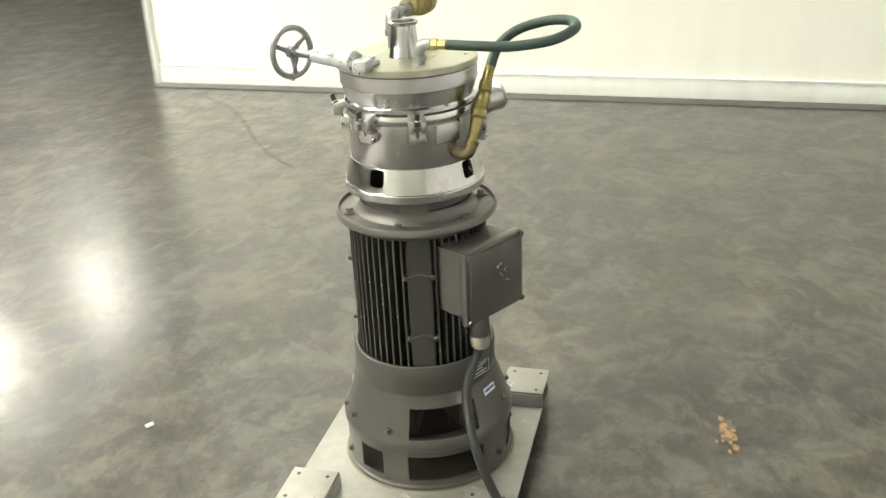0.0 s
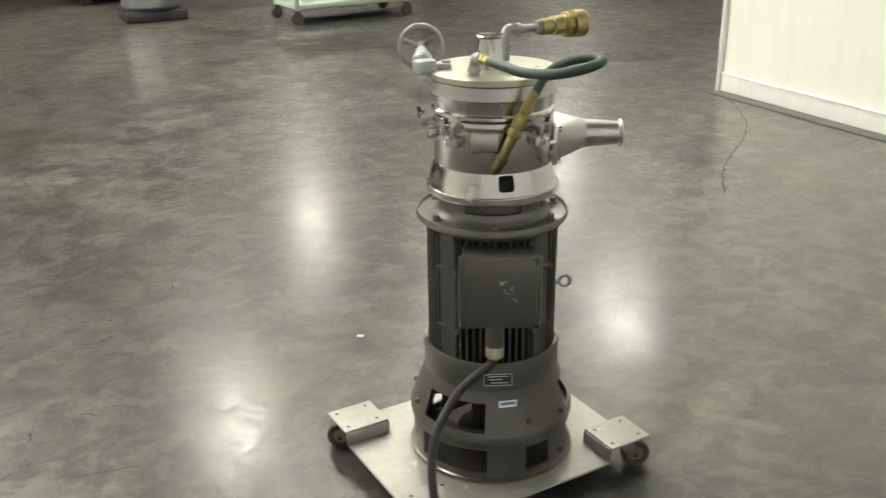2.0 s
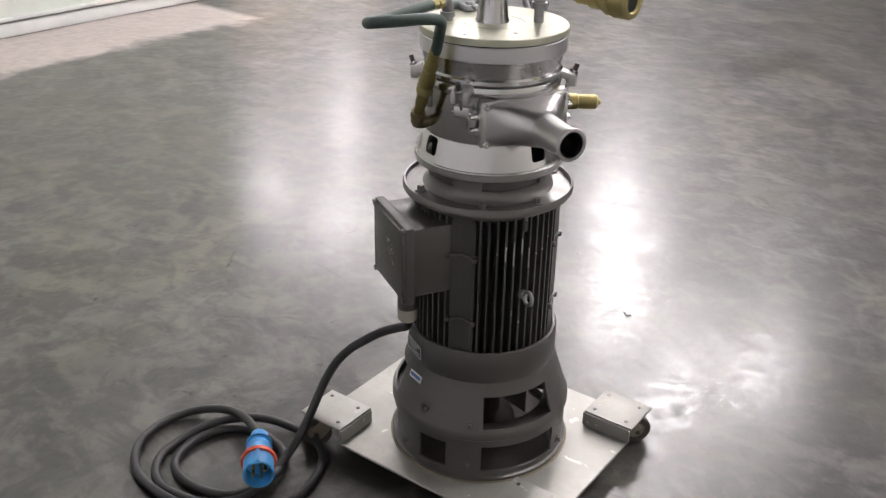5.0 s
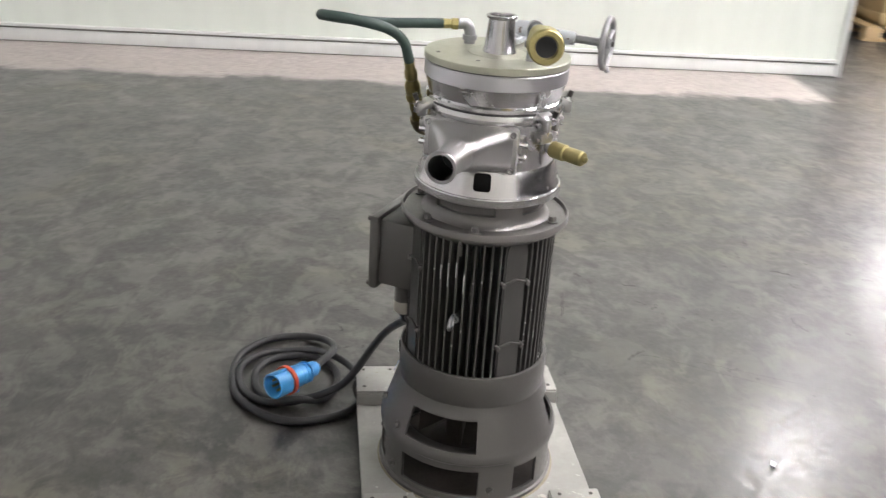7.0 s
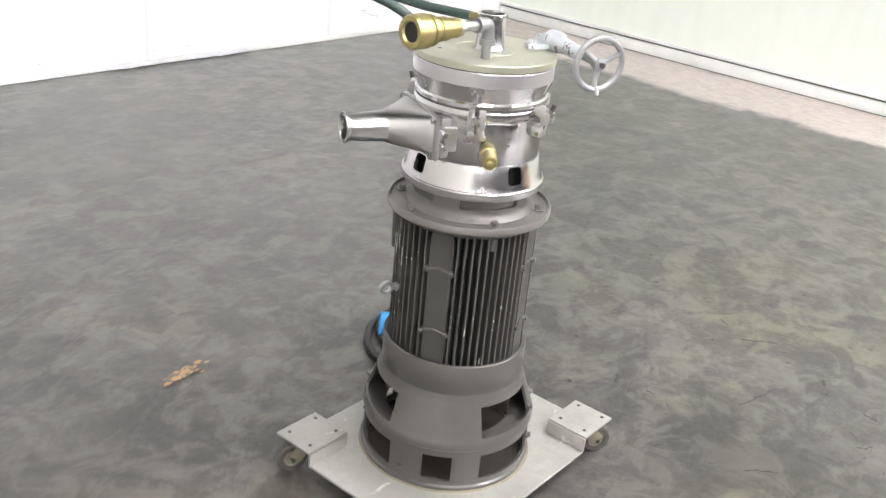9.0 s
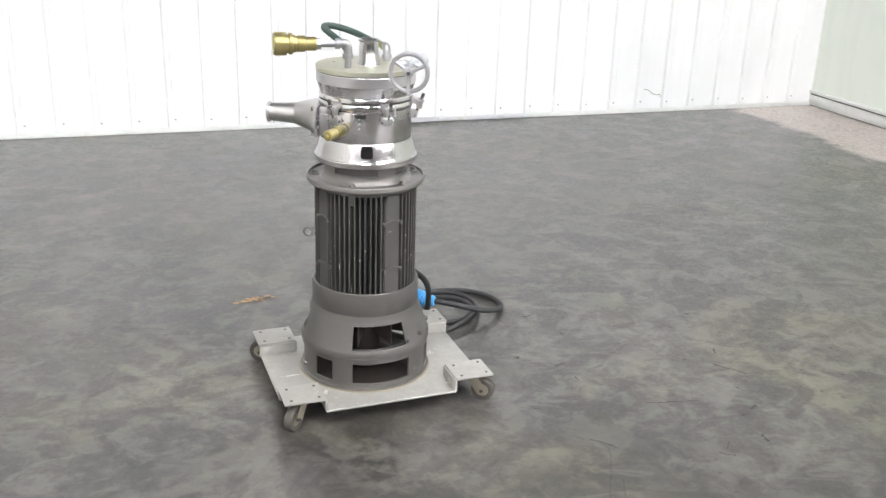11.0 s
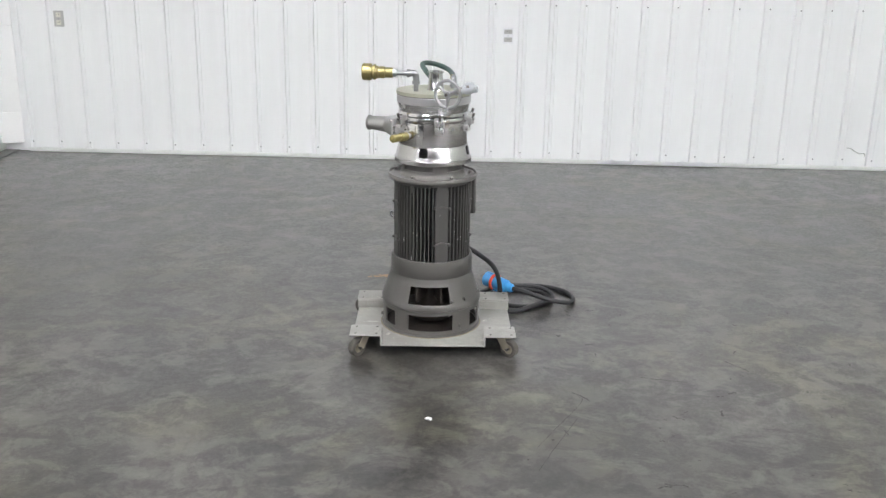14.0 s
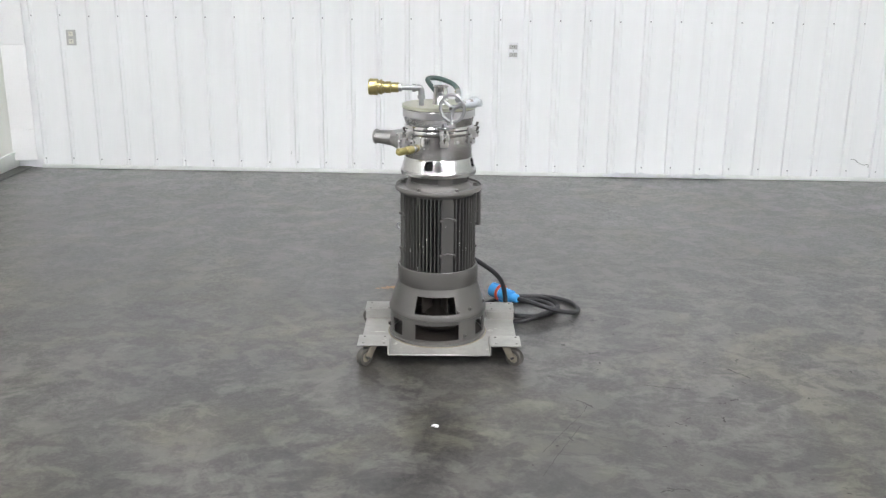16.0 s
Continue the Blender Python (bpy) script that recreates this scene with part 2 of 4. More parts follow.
CART_GREEN = painted("pale_green_cart_paint", (0.42, 0.50, 0.42), 0.45, 0.1, scale=10)
DARK_PAINT = painted("dark_machine_paint", (0.03, 0.03, 0.034), 0.5, 0.1, scale=10)
CASTOR = painted("dull_castor_steel", (0.30, 0.27, 0.215), 0.5, 0.2, metal=0.6, scale=50)
GAP = painted("grey_gap_seal", (0.20, 0.205, 0.195), 0.6)
BOARD_WHITE = painted("fresh_white_sheet", (0.93, 0.93, 0.93), 0.3, 0.01)
CREAM = painted("cream_plastic", (0.70, 0.69, 0.62), 0.4, 0.06)
SCUFF = painted("dark_scuff", (0.050, 0.048, 0.045), 0.85, 0.3, scale=40)
PALE_GREY = painted("pale_grey_plastic", (0.48, 0.48, 0.47), 0.45, 0.08)
SCREW = painted("dark_screw", (0.10, 0.095, 0.09), 0.35, 0.1, metal=0.8, scale=60)
LAMP = glowing("lamp_diffuser", (1.0, 0.985, 0.985), LAMP_GLOW)


# ---- mesh helpers ----
def finish(name, bm, mat, angle=32):
    me = bpy.data.meshes.new(name)
    bm.normal_update()
    bm.to_mesh(me)
    bm.free()
    me.materials.append(mat)
    for p in me.polygons:
        p.use_smooth = True
    me.set_sharp_from_angle(angle=radians(angle))
    return me


def part(name, bm, mat, parent=None, label="", angle=32):
    ob = new(name, finish(name, bm, mat, angle))
    if parent:
        ob.parent = parent
    if label:
        tagged(ob, label)
    return ob


def shared(name, me, parent, m):
    ob = new(name, me)
    ob.parent = parent
    ob.matrix_basis = m
    return ob


def box(dx, dy, dz, bevel=0.0, at=(0, 0, 0), turn=None, seg=2):
    bm = bmesh.new()
    bmesh.ops.create_cube(bm, size=1)
    bmesh.ops.scale(bm, vec=(dx, dy, dz), verts=bm.verts)
    if bevel:
        bmesh.ops.bevel(bm, geom=bm.edges[:], offset=bevel, segments=seg, affect="EDGES", profile=0.5)
    if turn:
        bmesh.ops.transform(bm, matrix=turn, verts=bm.verts)
    bmesh.ops.translate(bm, vec=at, verts=bm.verts)
    return bm


def lathe(profile, n=72, closed=False):
    """Turns (radius, height) pairs round z. An open profile is capped where it ends off the axis."""
    bm = bmesh.new()
    rings = []
    for r, z in profile:
        if r < 1e-6:
            rings.append([bm.verts.new((0, 0, z))])
        else:
            rings.append([bm.verts.new((r * math.cos(2 * math.pi * i / n), r * math.sin(2 * math.pi * i / n), z)) for i in range(n)])
    pairs = list(zip(rings, rings[1:])) + ([(rings[-1], rings[0])] if closed else [])
    for a, b in pairs:
        for i in range(n):
            j = (i + 1) % n
            q = [a[i % len(a)], a[j % len(a)], b[j % len(b)], b[i % len(b)]]
            q = list(dict.fromkeys(q))
            if len(q) > 2:
                bm.faces.new(q)
    if not closed:
        for ring in (rings[0], rings[-1]):
            if len(ring) > 2:
                bm.faces.new(ring)
    bmesh.ops.recalc_face_normals(bm, faces=bm.faces)
    return bm


def aim(p, q):
    """A pose at p whose z points to q."""
    d = Vector(q) - Vector(p)
    return Matrix.Translation(p) @ d.to_track_quat("Z", "Y").to_matrix().to_4x4()


def moved(bm, m):
    bmesh.ops.transform(bm, matrix=m, verts=bm.verts)
    return bm


def joined(*bms):
    out = bmesh.new()
    for b in bms:
        me = bpy.data.meshes.new("piece")
        b.to_mesh(me)
        b.free()
        out.from_mesh(me)
        bpy.data.meshes.remove(me)
    return out


def smooth_path(points, steps=8):
    pts = [Vector(p) for p in points]
    pts = [pts[0] * 2 - pts[1]] + pts + [pts[-1] * 2 - pts[-2]]
    out = []
    for a, b, c, d in zip(pts, pts[1:], pts[2:], pts[3:]):
        for k in range(steps):
            t = k / steps
            out.append(0.5 * (2 * b + (c - a) * t + (2 * a - 5 * b + 4 * c - d) * t * t + (3 * b - a - 3 * c + d) * t ** 3))
    return out + [pts[-2]]


def tube(points, r, n=14, steps=8):
    path = smooth_path(points, steps)
    bm = bmesh.new()
    side, rings = None, []
    for i, p in enumerate(path):
        d = (path[min(i + 1, len(path) - 1)] - path[max(i - 1, 0)]).normalized()
        side = (side - d * side.dot(d)).normalized() if side else d.orthogonal().normalized()
        up = d.cross(side)
        rings.append([bm.verts.new(p + (side * math.cos(2 * math.pi * k / n) + up * math.sin(2 * math.pi * k / n)) * r) for k in range(n)])
    for a, b in zip(rings, rings[1:]):
        for k in range(n):
            bm.faces.new((a[k], a[(k + 1) % n], b[(k + 1) % n], b[k]))
    bm.faces.new(rings[0]), bm.faces.new(rings[-1])
    bmesh.ops.recalc_face_normals(bm, faces=bm.faces)
    return bm


def shell(profile, thick, windows, n=120):
    """A turned shell of that wall thickness; windows are (from, to, low, high) in degrees and metres."""
    cuts = sorted({round(360 * i / n, 3) for i in range(n)} | {round(a % 360, 3) for w in windows for a in w[:2]})
    prof = list(profile)
    for w in windows:
        for z in w[2:]:
            for i, ((r0, z0), (r1, z1)) in enumerate(zip(prof, prof[1:])):
                if z0 + 1e-5 < z < z1 - 1e-5:
                    prof.insert(i + 1, (r0 + (r1 - r0) * (z - z0) / (z1 - z0), z))
                    break
    bm = bmesh.new()

    def ring(inset):
        return [[bm.verts.new(((r - inset) * math.cos(radians(a)), (r - inset) * math.sin(radians(a)), z)) for a in cuts] for r, z in prof]

    out, inn = ring(0), ring(thick)
    rows, cols = len(prof) - 1, len(cuts)

    def solid(i, j):
        if not 0 <= i < rows:
            return False
        z = (prof[i][1] + prof[i + 1][1]) / 2
        a = (cuts[j] + ((cuts[(j + 1) % cols] - cuts[j]) % 360) / 2) % 360
        return not any((a - w[0]) % 360 < (w[1] - w[0]) % 360 and w[2] < z < w[3] for w in windows)

    for i in range(rows):
        for j in range(cols):
            k = (j + 1) % cols
            if not solid(i, j):
                continue
            bm.faces.new((out[i][j], out[i][k], out[i + 1][k], out[i + 1][j]))
            bm.faces.new((inn[i][k], inn[i][j], inn[i + 1][j], inn[i + 1][k]))
            for ok, p, q in ((solid(i - 1, j), (i, j), (i, k)), (solid(i + 1, j), (i + 1, k), (i + 1, j)), (solid(i, (j - 1) % cols), (i + 1, j), (i, j)), (solid(i, k), (i, k), (i + 1, k))):
                if not ok:
                    bm.faces.new((out[q[0]][q[1]], out[p[0]][p[1]], inn[p[0]][p[1]], inn[q[0]][q[1]]))
    bmesh.ops.recalc_face_normals(bm, faces=bm.faces)
    return bm


def hexbolt(r, h, washer=True):
    head = lathe([(0, 0), (r, 0), (r, h * 0.8), (r * 0.85, h), (0, h)], 6)
    return joined(head, lathe([(0, -0.001), (r * 1.5, -0.001), (r * 1.5, 0.002), (0, 0.002)], 16)) if washer else head


def empty(name, at, label, category, group="", kind=""):
    ob = new(name)
    ob.matrix_basis = at if isinstance(at, Matrix) else pose(*at)
    return tagged(ob, label, category, group, kind)


# ---- the hall ----
E_X, W_X, N_Y = 4.56, -3.557, 3.57      # faces of the three bay walls
E_END, W_END = -3.05, -2.95             # where the side walls stop
TOP = 6.3

floor = part("floor", box(64, 60, 0.2, at=(0, -16, -0.1)), FLOOR)
tagged(floor, "polished grey concrete floor with scuffs and cloudy stains", "floor", kind="structure")
ceiling = part("ceiling", box(64, 60, 0.2, at=(0, -16, TOP + 0.1)), CEILING)
tagged(ceiling, "plain high warehouse ceiling", "ceiling", kind="structure")
for name, dx, dy, x, y in (("wall_far_south", 64, 0.2, 0, -45.9), ("wall_far_east", 0.2, 59.6, 31.9, -16), ("wall_far_west", 0.2, 59.6, -31.9, -16)):
    tagged(part(name, box(dx, dy, TOP, at=(x, y, TOP / 2)), HALL), "dim grey far wall of the warehouse", "wall", kind="structure")

wall_west = part("wall_west", box(0.16, N_Y + 0.2 - W_END, TOP, at=(W_X - 0.08, (N_Y + 0.2 + W_END) / 2, TOP / 2)), WALL_WEST)
tagged(wall_west, "smooth cream-white side wall ending in open corner", "wall", kind="structure")
wall_east = part("wall_east", box(0.16, N_Y + 0.2 - E_END, TOP, at=(E_X + 0.08, (N_Y + 0.2 + E_END) / 2, TOP / 2)), WALL_EAST)
tagged(wall_east, "smooth pale greenish-white side wall", "wall", kind="structure")
wall_north = part("wall_north", box(E_X - W_X, 0.16, TOP, at=((E_X + W_X) / 2, N_Y + 0.09, TOP / 2)), WALL_RIBBED)
tagged(wall_north, "white ribbed sheet-metal back wall", "wall", kind="structure")
for x0, x1 in ((-32, W_X - 0.16), (E_X + 0.16, 32)):
    tagged(part("wall_back_closing", box(x1 - x0, 0.2, TOP, at=((x0 + x1) / 2, N_Y + 0.3, TOP / 2)), HALL), "plain grey closing wall of the hall", "wall", kind="structure")

# skirtings
sk = part("baseboard_west", joined(box(0.016, N_Y - W_END, 0.112, 0.003, at=(W_X + 0.008, (N_Y + W_END) / 2, 0.062)), box(0.024, N_Y - W_END, 0.012, 0.003, at=(W_X + 0.012, (N_Y + W_END) / 2, 0.122))), TRIM)
tagged(sk, "white skirting board with a thin top lip", "skirting", kind="structure")
sk = part("kerb_west", box(0.12, N_Y - W_END, 0.012, 0.003, at=(W_X + 0.062, (N_Y + W_END) / 2, 0.002)), KERB)
tagged(sk, "dark sealed strip along the wall foot", "kerb", kind="structure")
ey = (N_Y + E_END) / 2
sk = part("baseboard_east", joined(box(0.020, N_Y - E_END, 0.078, 0.003, at=(E_X - 0.010, ey, 0.045)), box(0.030, N_Y - E_END, 0.020, 0.004, at=(E_X - 0.015, ey, 0.108))), TRIM)
tagged(sk, "pale green-white skirting with a raised top ledge", "skirting", kind="structure")
sk = part("trim_east_gap", joined(box(0.010, N_Y - E_END, 0.014, at=(E_X - 0.005, ey, 0.091)), box(0.012, N_Y - E_END, 0.006, at=(E_X - 0.006, ey, 0.003))), GAP)
tagged(sk, "dark shadow gaps above and below the skirting", "trim", kind="structure")
sk = part("trim_east_end", box(0.2, 0.03, TOP, 0.004, at=(E_X + 0.07, E_END - 0.017, TOP / 2)), TRIM)
tagged(sk, "white end trim of the side wall", "trim", kind="structure")
sk = part("trim_west_end", box(0.2, 0.03, TOP, 0.004, at=(W_X - 0.07, W_END - 0.017, TOP / 2)), TRIM)
tagged(sk, "white end trim of the side wall", "trim", kind="structure")

# ribbed sheets: four ribs to a sheet
PITCH, SHEET_H = 0.226, TOP - 0.03


def dent(x, z):
    """How far a knocked sheet is pushed in or out, low down."""
    low = max(0.0, 1 - z / 1.25)
    return low * (0.010 * math.sin(7.1 * x + 2.3 * z) * math.sin(3.7 * z + 1.0) + 0.007 * math.sin(15 * x - 6 * z)) + 0.012 * math.exp(-((x - 0.30) / 0.07) ** 2 - ((z - 0.95) / 0.16) ** 2)


def rib_sheet(ribs, width, knocked=False):
    """One sheet: flat pans, with narrow raised ribs and a shallow crease beside each."""
    prof = [(0.0, 0.0)]
    for k in range(ribs):
        x = PITCH * (k + 0.5)
        prof += [(x - 0.020, 0.0), (x - 0.0135, 0.021), (x + 0.0135, 0.021), (x + 0.020, 0.0), (x + 0.034, 0.0), (x + 0.037, 0.003), (x + 0.042, 0.003), (x + 0.045, 0.0)]
    prof.append((width, 0.0))
    bm = bmesh.new()
    grid = []
    for z in [0.06 * k for k in range(21)] + [2.4, SHEET_H] if knocked else (0.0, 0.25, 0.6, 1.2, 2.4, SHEET_H):
        grid.append([bm.verts.new((x, -d - 0.004 - (max(-0.002, dent(x, z)) if knocked else 0), z)) for x, d in prof])
    for a, b in zip(grid, grid[1:]):
        for i in range(len(prof) - 1):
            bm.faces.new((a[i], a[i + 1], b[i + 1], b[i]))
    back = [bm.verts.new((x, 0, z)) for x, z in ((0, 0), (width, 0), (width, SHEET_H), (0, SHEET_H))]
    bm.faces.new((back[3], back[2], back[1], back[0]))
    for col, pair in ((0, (0, 3)), (-1, (1, 2))):
        bm.faces.new([g[col] for g in grid] + [back[pair[1]], back[pair[0]]])
    bm.faces.new(list(reversed(grid[0])) + [back[0], back[1]])
    bm.faces.new(grid[-1] + [back[2], back[3]])
    bmesh.ops.recalc_face_normals(bm, faces=bm.faces)
    return bm


sheet_me = finish("sheet", rib_sheet(4, PITCH * 4), WALL_RIBBED, 20)
x = -3.46
while x < E_X - 0.05:
    if x + PITCH * 4 <= E_X - 0.004:
        knocked = 1.0 < x < 1.2
        shared("sheet", finish("sheet", rib_sheet(4, PITCH * 4, True), WALL_RIBBED, 20) if knocked else sheet_me, wall_north, pose(x, N_Y + 0.008, 0.028))
        x += PITCH * 4 - 0.0005
    else:
        n_ribs = max(1, int((E_X - 0.004 - x) / PITCH))
        shared("sheet", finish("sheet", rib_sheet(n_ribs, E_X - 0.004 - x), WALL_RIBBED, 20), wall_north, pose(x, N_Y + 0.008, 0.028))
        break
screws = joined(*[lathe([(0, 0.004), (0.004, 0.003), (0.006, 0), (0.006, -0.004), (0, -0.004)], 8) for _ in range(1)])
screw_me = finish("sheet_screw", screws, ALLOY)
k = 0
x = -3.46 + PITCH * 0.5
while x < E_X - 0.1:
    for z in (1.19, 0.075):
        shared("sheet_screw", screw_me, wall_north, pose(x + 0.028, N_Y + 0.003, z + 0.004 * math.sin(k * 2.1), 90, 0, 0))
    x += PITCH
    k += 1
sk = part("trim_north_foot", box(E_X - W_X - 0.24, 0.012, 0.03, 0.003, at=((E_X + W_X) / 2 + 0.09, N_Y - 0.02, 0.016)), TRIM)
tagged(sk, "thin white foot flashing under the ribbed sheets", "trim", kind="structure")
BOARD = Vector((0.170, 0.050, 0))
for z0, z1 in ((0.065, 0.309), (0.311, 0.969), (0.971, TOP)):
    sk = part("trim_corner_west", box(BOARD.length, 0.012, z1 - z0, 0.002, at=(0, 0, (z0 + z1) / 2)), BOARD_WHITE)
    sk.matrix_basis = Matrix.Translation((W_X + 0.088, N_Y - 0.038, 0)) @ Matrix.Rotation(math.atan2(BOARD.y, BOARD.x), 4, "Z")
    tagged(sk, "white folded corner flashing with joints", "trim", kind="structure")


def torn_strip(length, seed):
    """A strip of flashing that has come loose and curls off the wall foot."""
    rng = random.Random(seed)
    bm = bmesh.new()
    lo, hi, n = [], [], 18
    for i in range(n + 1):
        f = i / n
        lift = 0.026 * math.sin(math.pi * f) ** 0.6 * (0.4 + 0.8 * rng.random())
        lo.append(bm.verts.new((f * length, -lift, 0.002 + 0.006 * rng.random())))
        hi.append(bm.verts.new((f * length, -0.2 * lift, 0.022 + 0.030 * rng.random() * math.sin(math.pi * f))))
    faces = [bm.faces.new((a, b, d, c)) for a, b, c, d in zip(lo, lo[1:], hi, hi[1:])]
    bmesh.ops.solidify(bm, geom=faces, thickness=0.002)
    return bm


for x, length, seed in ((1.12, 0.42, 1), (1.62, 0.46, 5)):
    t = part("loose_flashing", torn_strip(length, seed), LABEL_WHITE)
    t.matrix_basis = pose(x, N_Y - 0.03, 0.004)
    tagged(t, "torn strip of white flashing curling from wall foot", "flashing", "torn strips at the wall foot")


for x, z, h in ((-1.545, 0.19, 0.10), (-1.318, 0.20, 0.07), (-1.325, 0.17, 0.05), (0.944, 0.33, 0.06)):
    o = part("wall_scuff", box(0.009, 0.0012, h, 0.0004, seg=1), GAP)
    o.matrix_basis = pose(x, N_Y - 0.0130, z, 0, 4, 0)
    tagged(o, "grey rub mark on a rib of the white wall", "scuff", "rub marks on the wall")


crack = part("wall_crack", tube([(0, 0, 0.066), (0.035, 0, 0.060), (0.060, 0, 0.040), (0.100, 0, 0.022), (0.138, 0, 0.024), (0.142, 0, 0.0)], 0.0022, 6, 4), GAP)
crack.matrix_basis = pose(3.030, N_Y - 0.0010, 0.105)
tagged(crack, "thin grey crack line in the white wall sheet", "crack")


def outlet(x, z, cover, face, label, wide):
    o = empty("wall_outlet", (x, N_Y - 0.004, z), label, "socket", "wall sockets")
    part("cover_plate", box(0.075, 0.010, 0.118, 0.004), cover, o)
    for dz in (-0.029, 0.029):
        f = part("socket", box(wide, 0.008, 0.034, 0.003, at=(0, -0.007, dz)), face, o, "socket face with slots")
        for dx, h in ((-0.007, 0.010), (0.007, 0.012)):
            part("slot", box(0.003, 0.002, h, at=(dx, -0.0112, dz + 0.003)), SEAL, f)
    part("centre_screw", moved(lathe([(0, 0.002), (0.004, 0.001), (0.0045, 0), (0, 0)], 10), pose(0, -0.005, 0, 90)), ALLOY, o)
    return o


outlet(0.398, 0.965, LABEL_WHITE, PALE_GREY, "white double wall socket with grey faces", 0.060)
outlet(-3.017, 1.026, PALE_GREY, CREAM, "grey double wall socket with cream faces", 0.036)
sw = empty("switch_box", (3.506, N_Y - 0.03, 0.96), "grey metal switch box with a conduit above", "switch box")
part("body", box(0.10, 0.06, 0.12, 0.006), ALLOY, sw)
part("knob", moved(lathe([(0, 0), (0.02, 0), (0.018, 0.02), (0, 0.02)], 16), pose(0.01, -0.03, 0, 90)), DARK, sw, "dark round switch knob")
part("conduit", tube([(-0.02, 0, 0.05), (-0.02, 0, 1.5), (-0.02, 0, TOP - 1.0)], 0.013, 12, 2), ALLOY, sw)

# ---- ceiling lamps ----
def lamp_unit():
    o = empty("ceiling_lamp", (0, 0, 0), "unseen white fluorescent high-bay lamp, many added as fill light", "lamp", "hall lamps")
    part("housing", box(0.66, 1.24, 0.07, 0.01, at=(0, 0, 0.05)), TRIM, o)
    part("diffuser", box(0.60, 1.18, 0.012, 0.003, at=(0, 0, 0.008)), LAMP, o, "bright lamp diffuser")
    for y in (-0.45, 0.45):
        part("hanger", tube([(0, y, 0.08), (0, y, 0.2), (0, y, 0.30)], 0.006, 8, 2), SCREW, o)
    return o


lamp = lamp_unit()
# last list is mostly unseen lamps added for floor glow and bay light
SPOTS = [(x, -10.0) for x in (-11.2, -8.5, -5.5, -1.7, 2.4, 7.0, 10.5, 14.1)] + [(-12.0, -17.0), (-5.5, -17.0), (7.8, -36.0)] + [(4.7, -10.0), (8.8, -10.0), (12.3, -10.0), (5.6, -12.0), (3.1, -8.9), (7.0, -14.0), (10.5, -14.0), (14.1, -14.0), (12.2, -6.5), (-1.7, -5.6), (2.4, -5.6), (8.3, -5.5), (-1.7, -2.4), (2.4, -2.4)]
lamp.matrix_basis = pose(*SPOTS[0], TOP - 0.31)
for x, y in SPOTS[1:]:
    copy_thing(lamp, pose(x, y, TOP - 0.31))

# ---- the dolly ----
dolly = empty("dolly", (0.003, -0.006, 0, 0, 0, 2.3), "scuffed bare-steel dolly with raised corner pads on castors", "dolly")
HX, HY, PX, PY, PADZ, PLZ = 0.334, 0.266, 0.125, 0.112, 0.098, 0.058


def cross_plate():
    bm = bmesh.new()
    xs, ys = (-HX + 0.006, -HX + PX, HX - PX, HX - 0.006), (-HY, -HY + PY, HY - PY, HY)
    v = [[bm.verts.new((x, y, PLZ)) for y in ys] for x in xs]
    for i in range(3):
        for j in range(3):
            if i == 1 or j == 1:
                bm.faces.new((v[i][j], v[i + 1][j], v[i + 1][j + 1], v[i][j + 1]))
    for w in [w for w in bm.verts if not w.link_faces]:
        bm.verts.remove(w)
    top = bm.faces[:]
    ext = bmesh.ops.extrude_face_region(bm, geom=top)
    bmesh.ops.translate(bm, vec=(0, 0, -0.007), verts=[g for g in ext["geom"] if isinstance(g, bmesh.types.BMVert)])
    bmesh.ops.recalc_face_normals(bm, faces=bm.faces)
    bmesh.ops.bevel(bm, geom=[e for e in bm.edges if len(e.link_faces) == 2 and e.calc_face_angle(0) > 1], offset=0.0015, segments=1, affect="EDGES")
    return bm


part("plate", cross_plate(), PLATE, dolly, "scuffed flat steel plate")
part("rust_ring", lathe([(0.204, PLZ + 0.0005), (0.2125, PLZ + 0.0005), (0.2105, PLZ + 0.0020), (0.204, PLZ + 0.0030)], 72, True), RUST, dolly, "rust-brown ring of old sealant").location = (-0.010, 0.010, 0)
PAD_BM = dict(pad=lambda: box(PX, PY, 0.006, 0.0015), rivet=lambda: lathe([(0, 0.0016), (0.0045, 0.001), (0.0052, -0.001), (0, -0.001)], 10))


def castor():
    fork = joined(box(0.056, 0.06, 0.005, 0.0015, at=(0, 0, -0.004)),
                  *[box(0.034, 0.004, 0.062, 0.0015, at=(0.027, s * 0.019, -0.030), turn=Matrix.Rotation(-0.62, 4, "Y")) for s in (-1, 1)],
                  moved(lathe([(0, 0), (0.022, 0), (0.022, 0.008), (0, 0.008)], 20), pose(0, 0, -0.014)))
    tyre = moved(lathe([(0.022, -0.014), (0.034, -0.014), (0.0375, -0.010), (0.0375, 0.010), (0.034, 0.014), (0.022, 0.014)], 28, True), pose(0.048, 0, -0.0565, 90))
    rim = moved(lathe([(0, -0.011), (0.007, -0.0125), (0.008, -0.008), (0.022, -0.010), (0.022, 0.010), (0.008, 0.008), (0.007, 0.0125), (0, 0.011)], 24), pose(0.048, 0, -0.0565, 90))
    axle = moved(lathe([(0, -0.024), (0.006, -0.024), (0.006, 0.024), (0, 0.024)], 6), pose(0.048, 0, -0.0565, 90))
    return fork, tyre, rim, axle


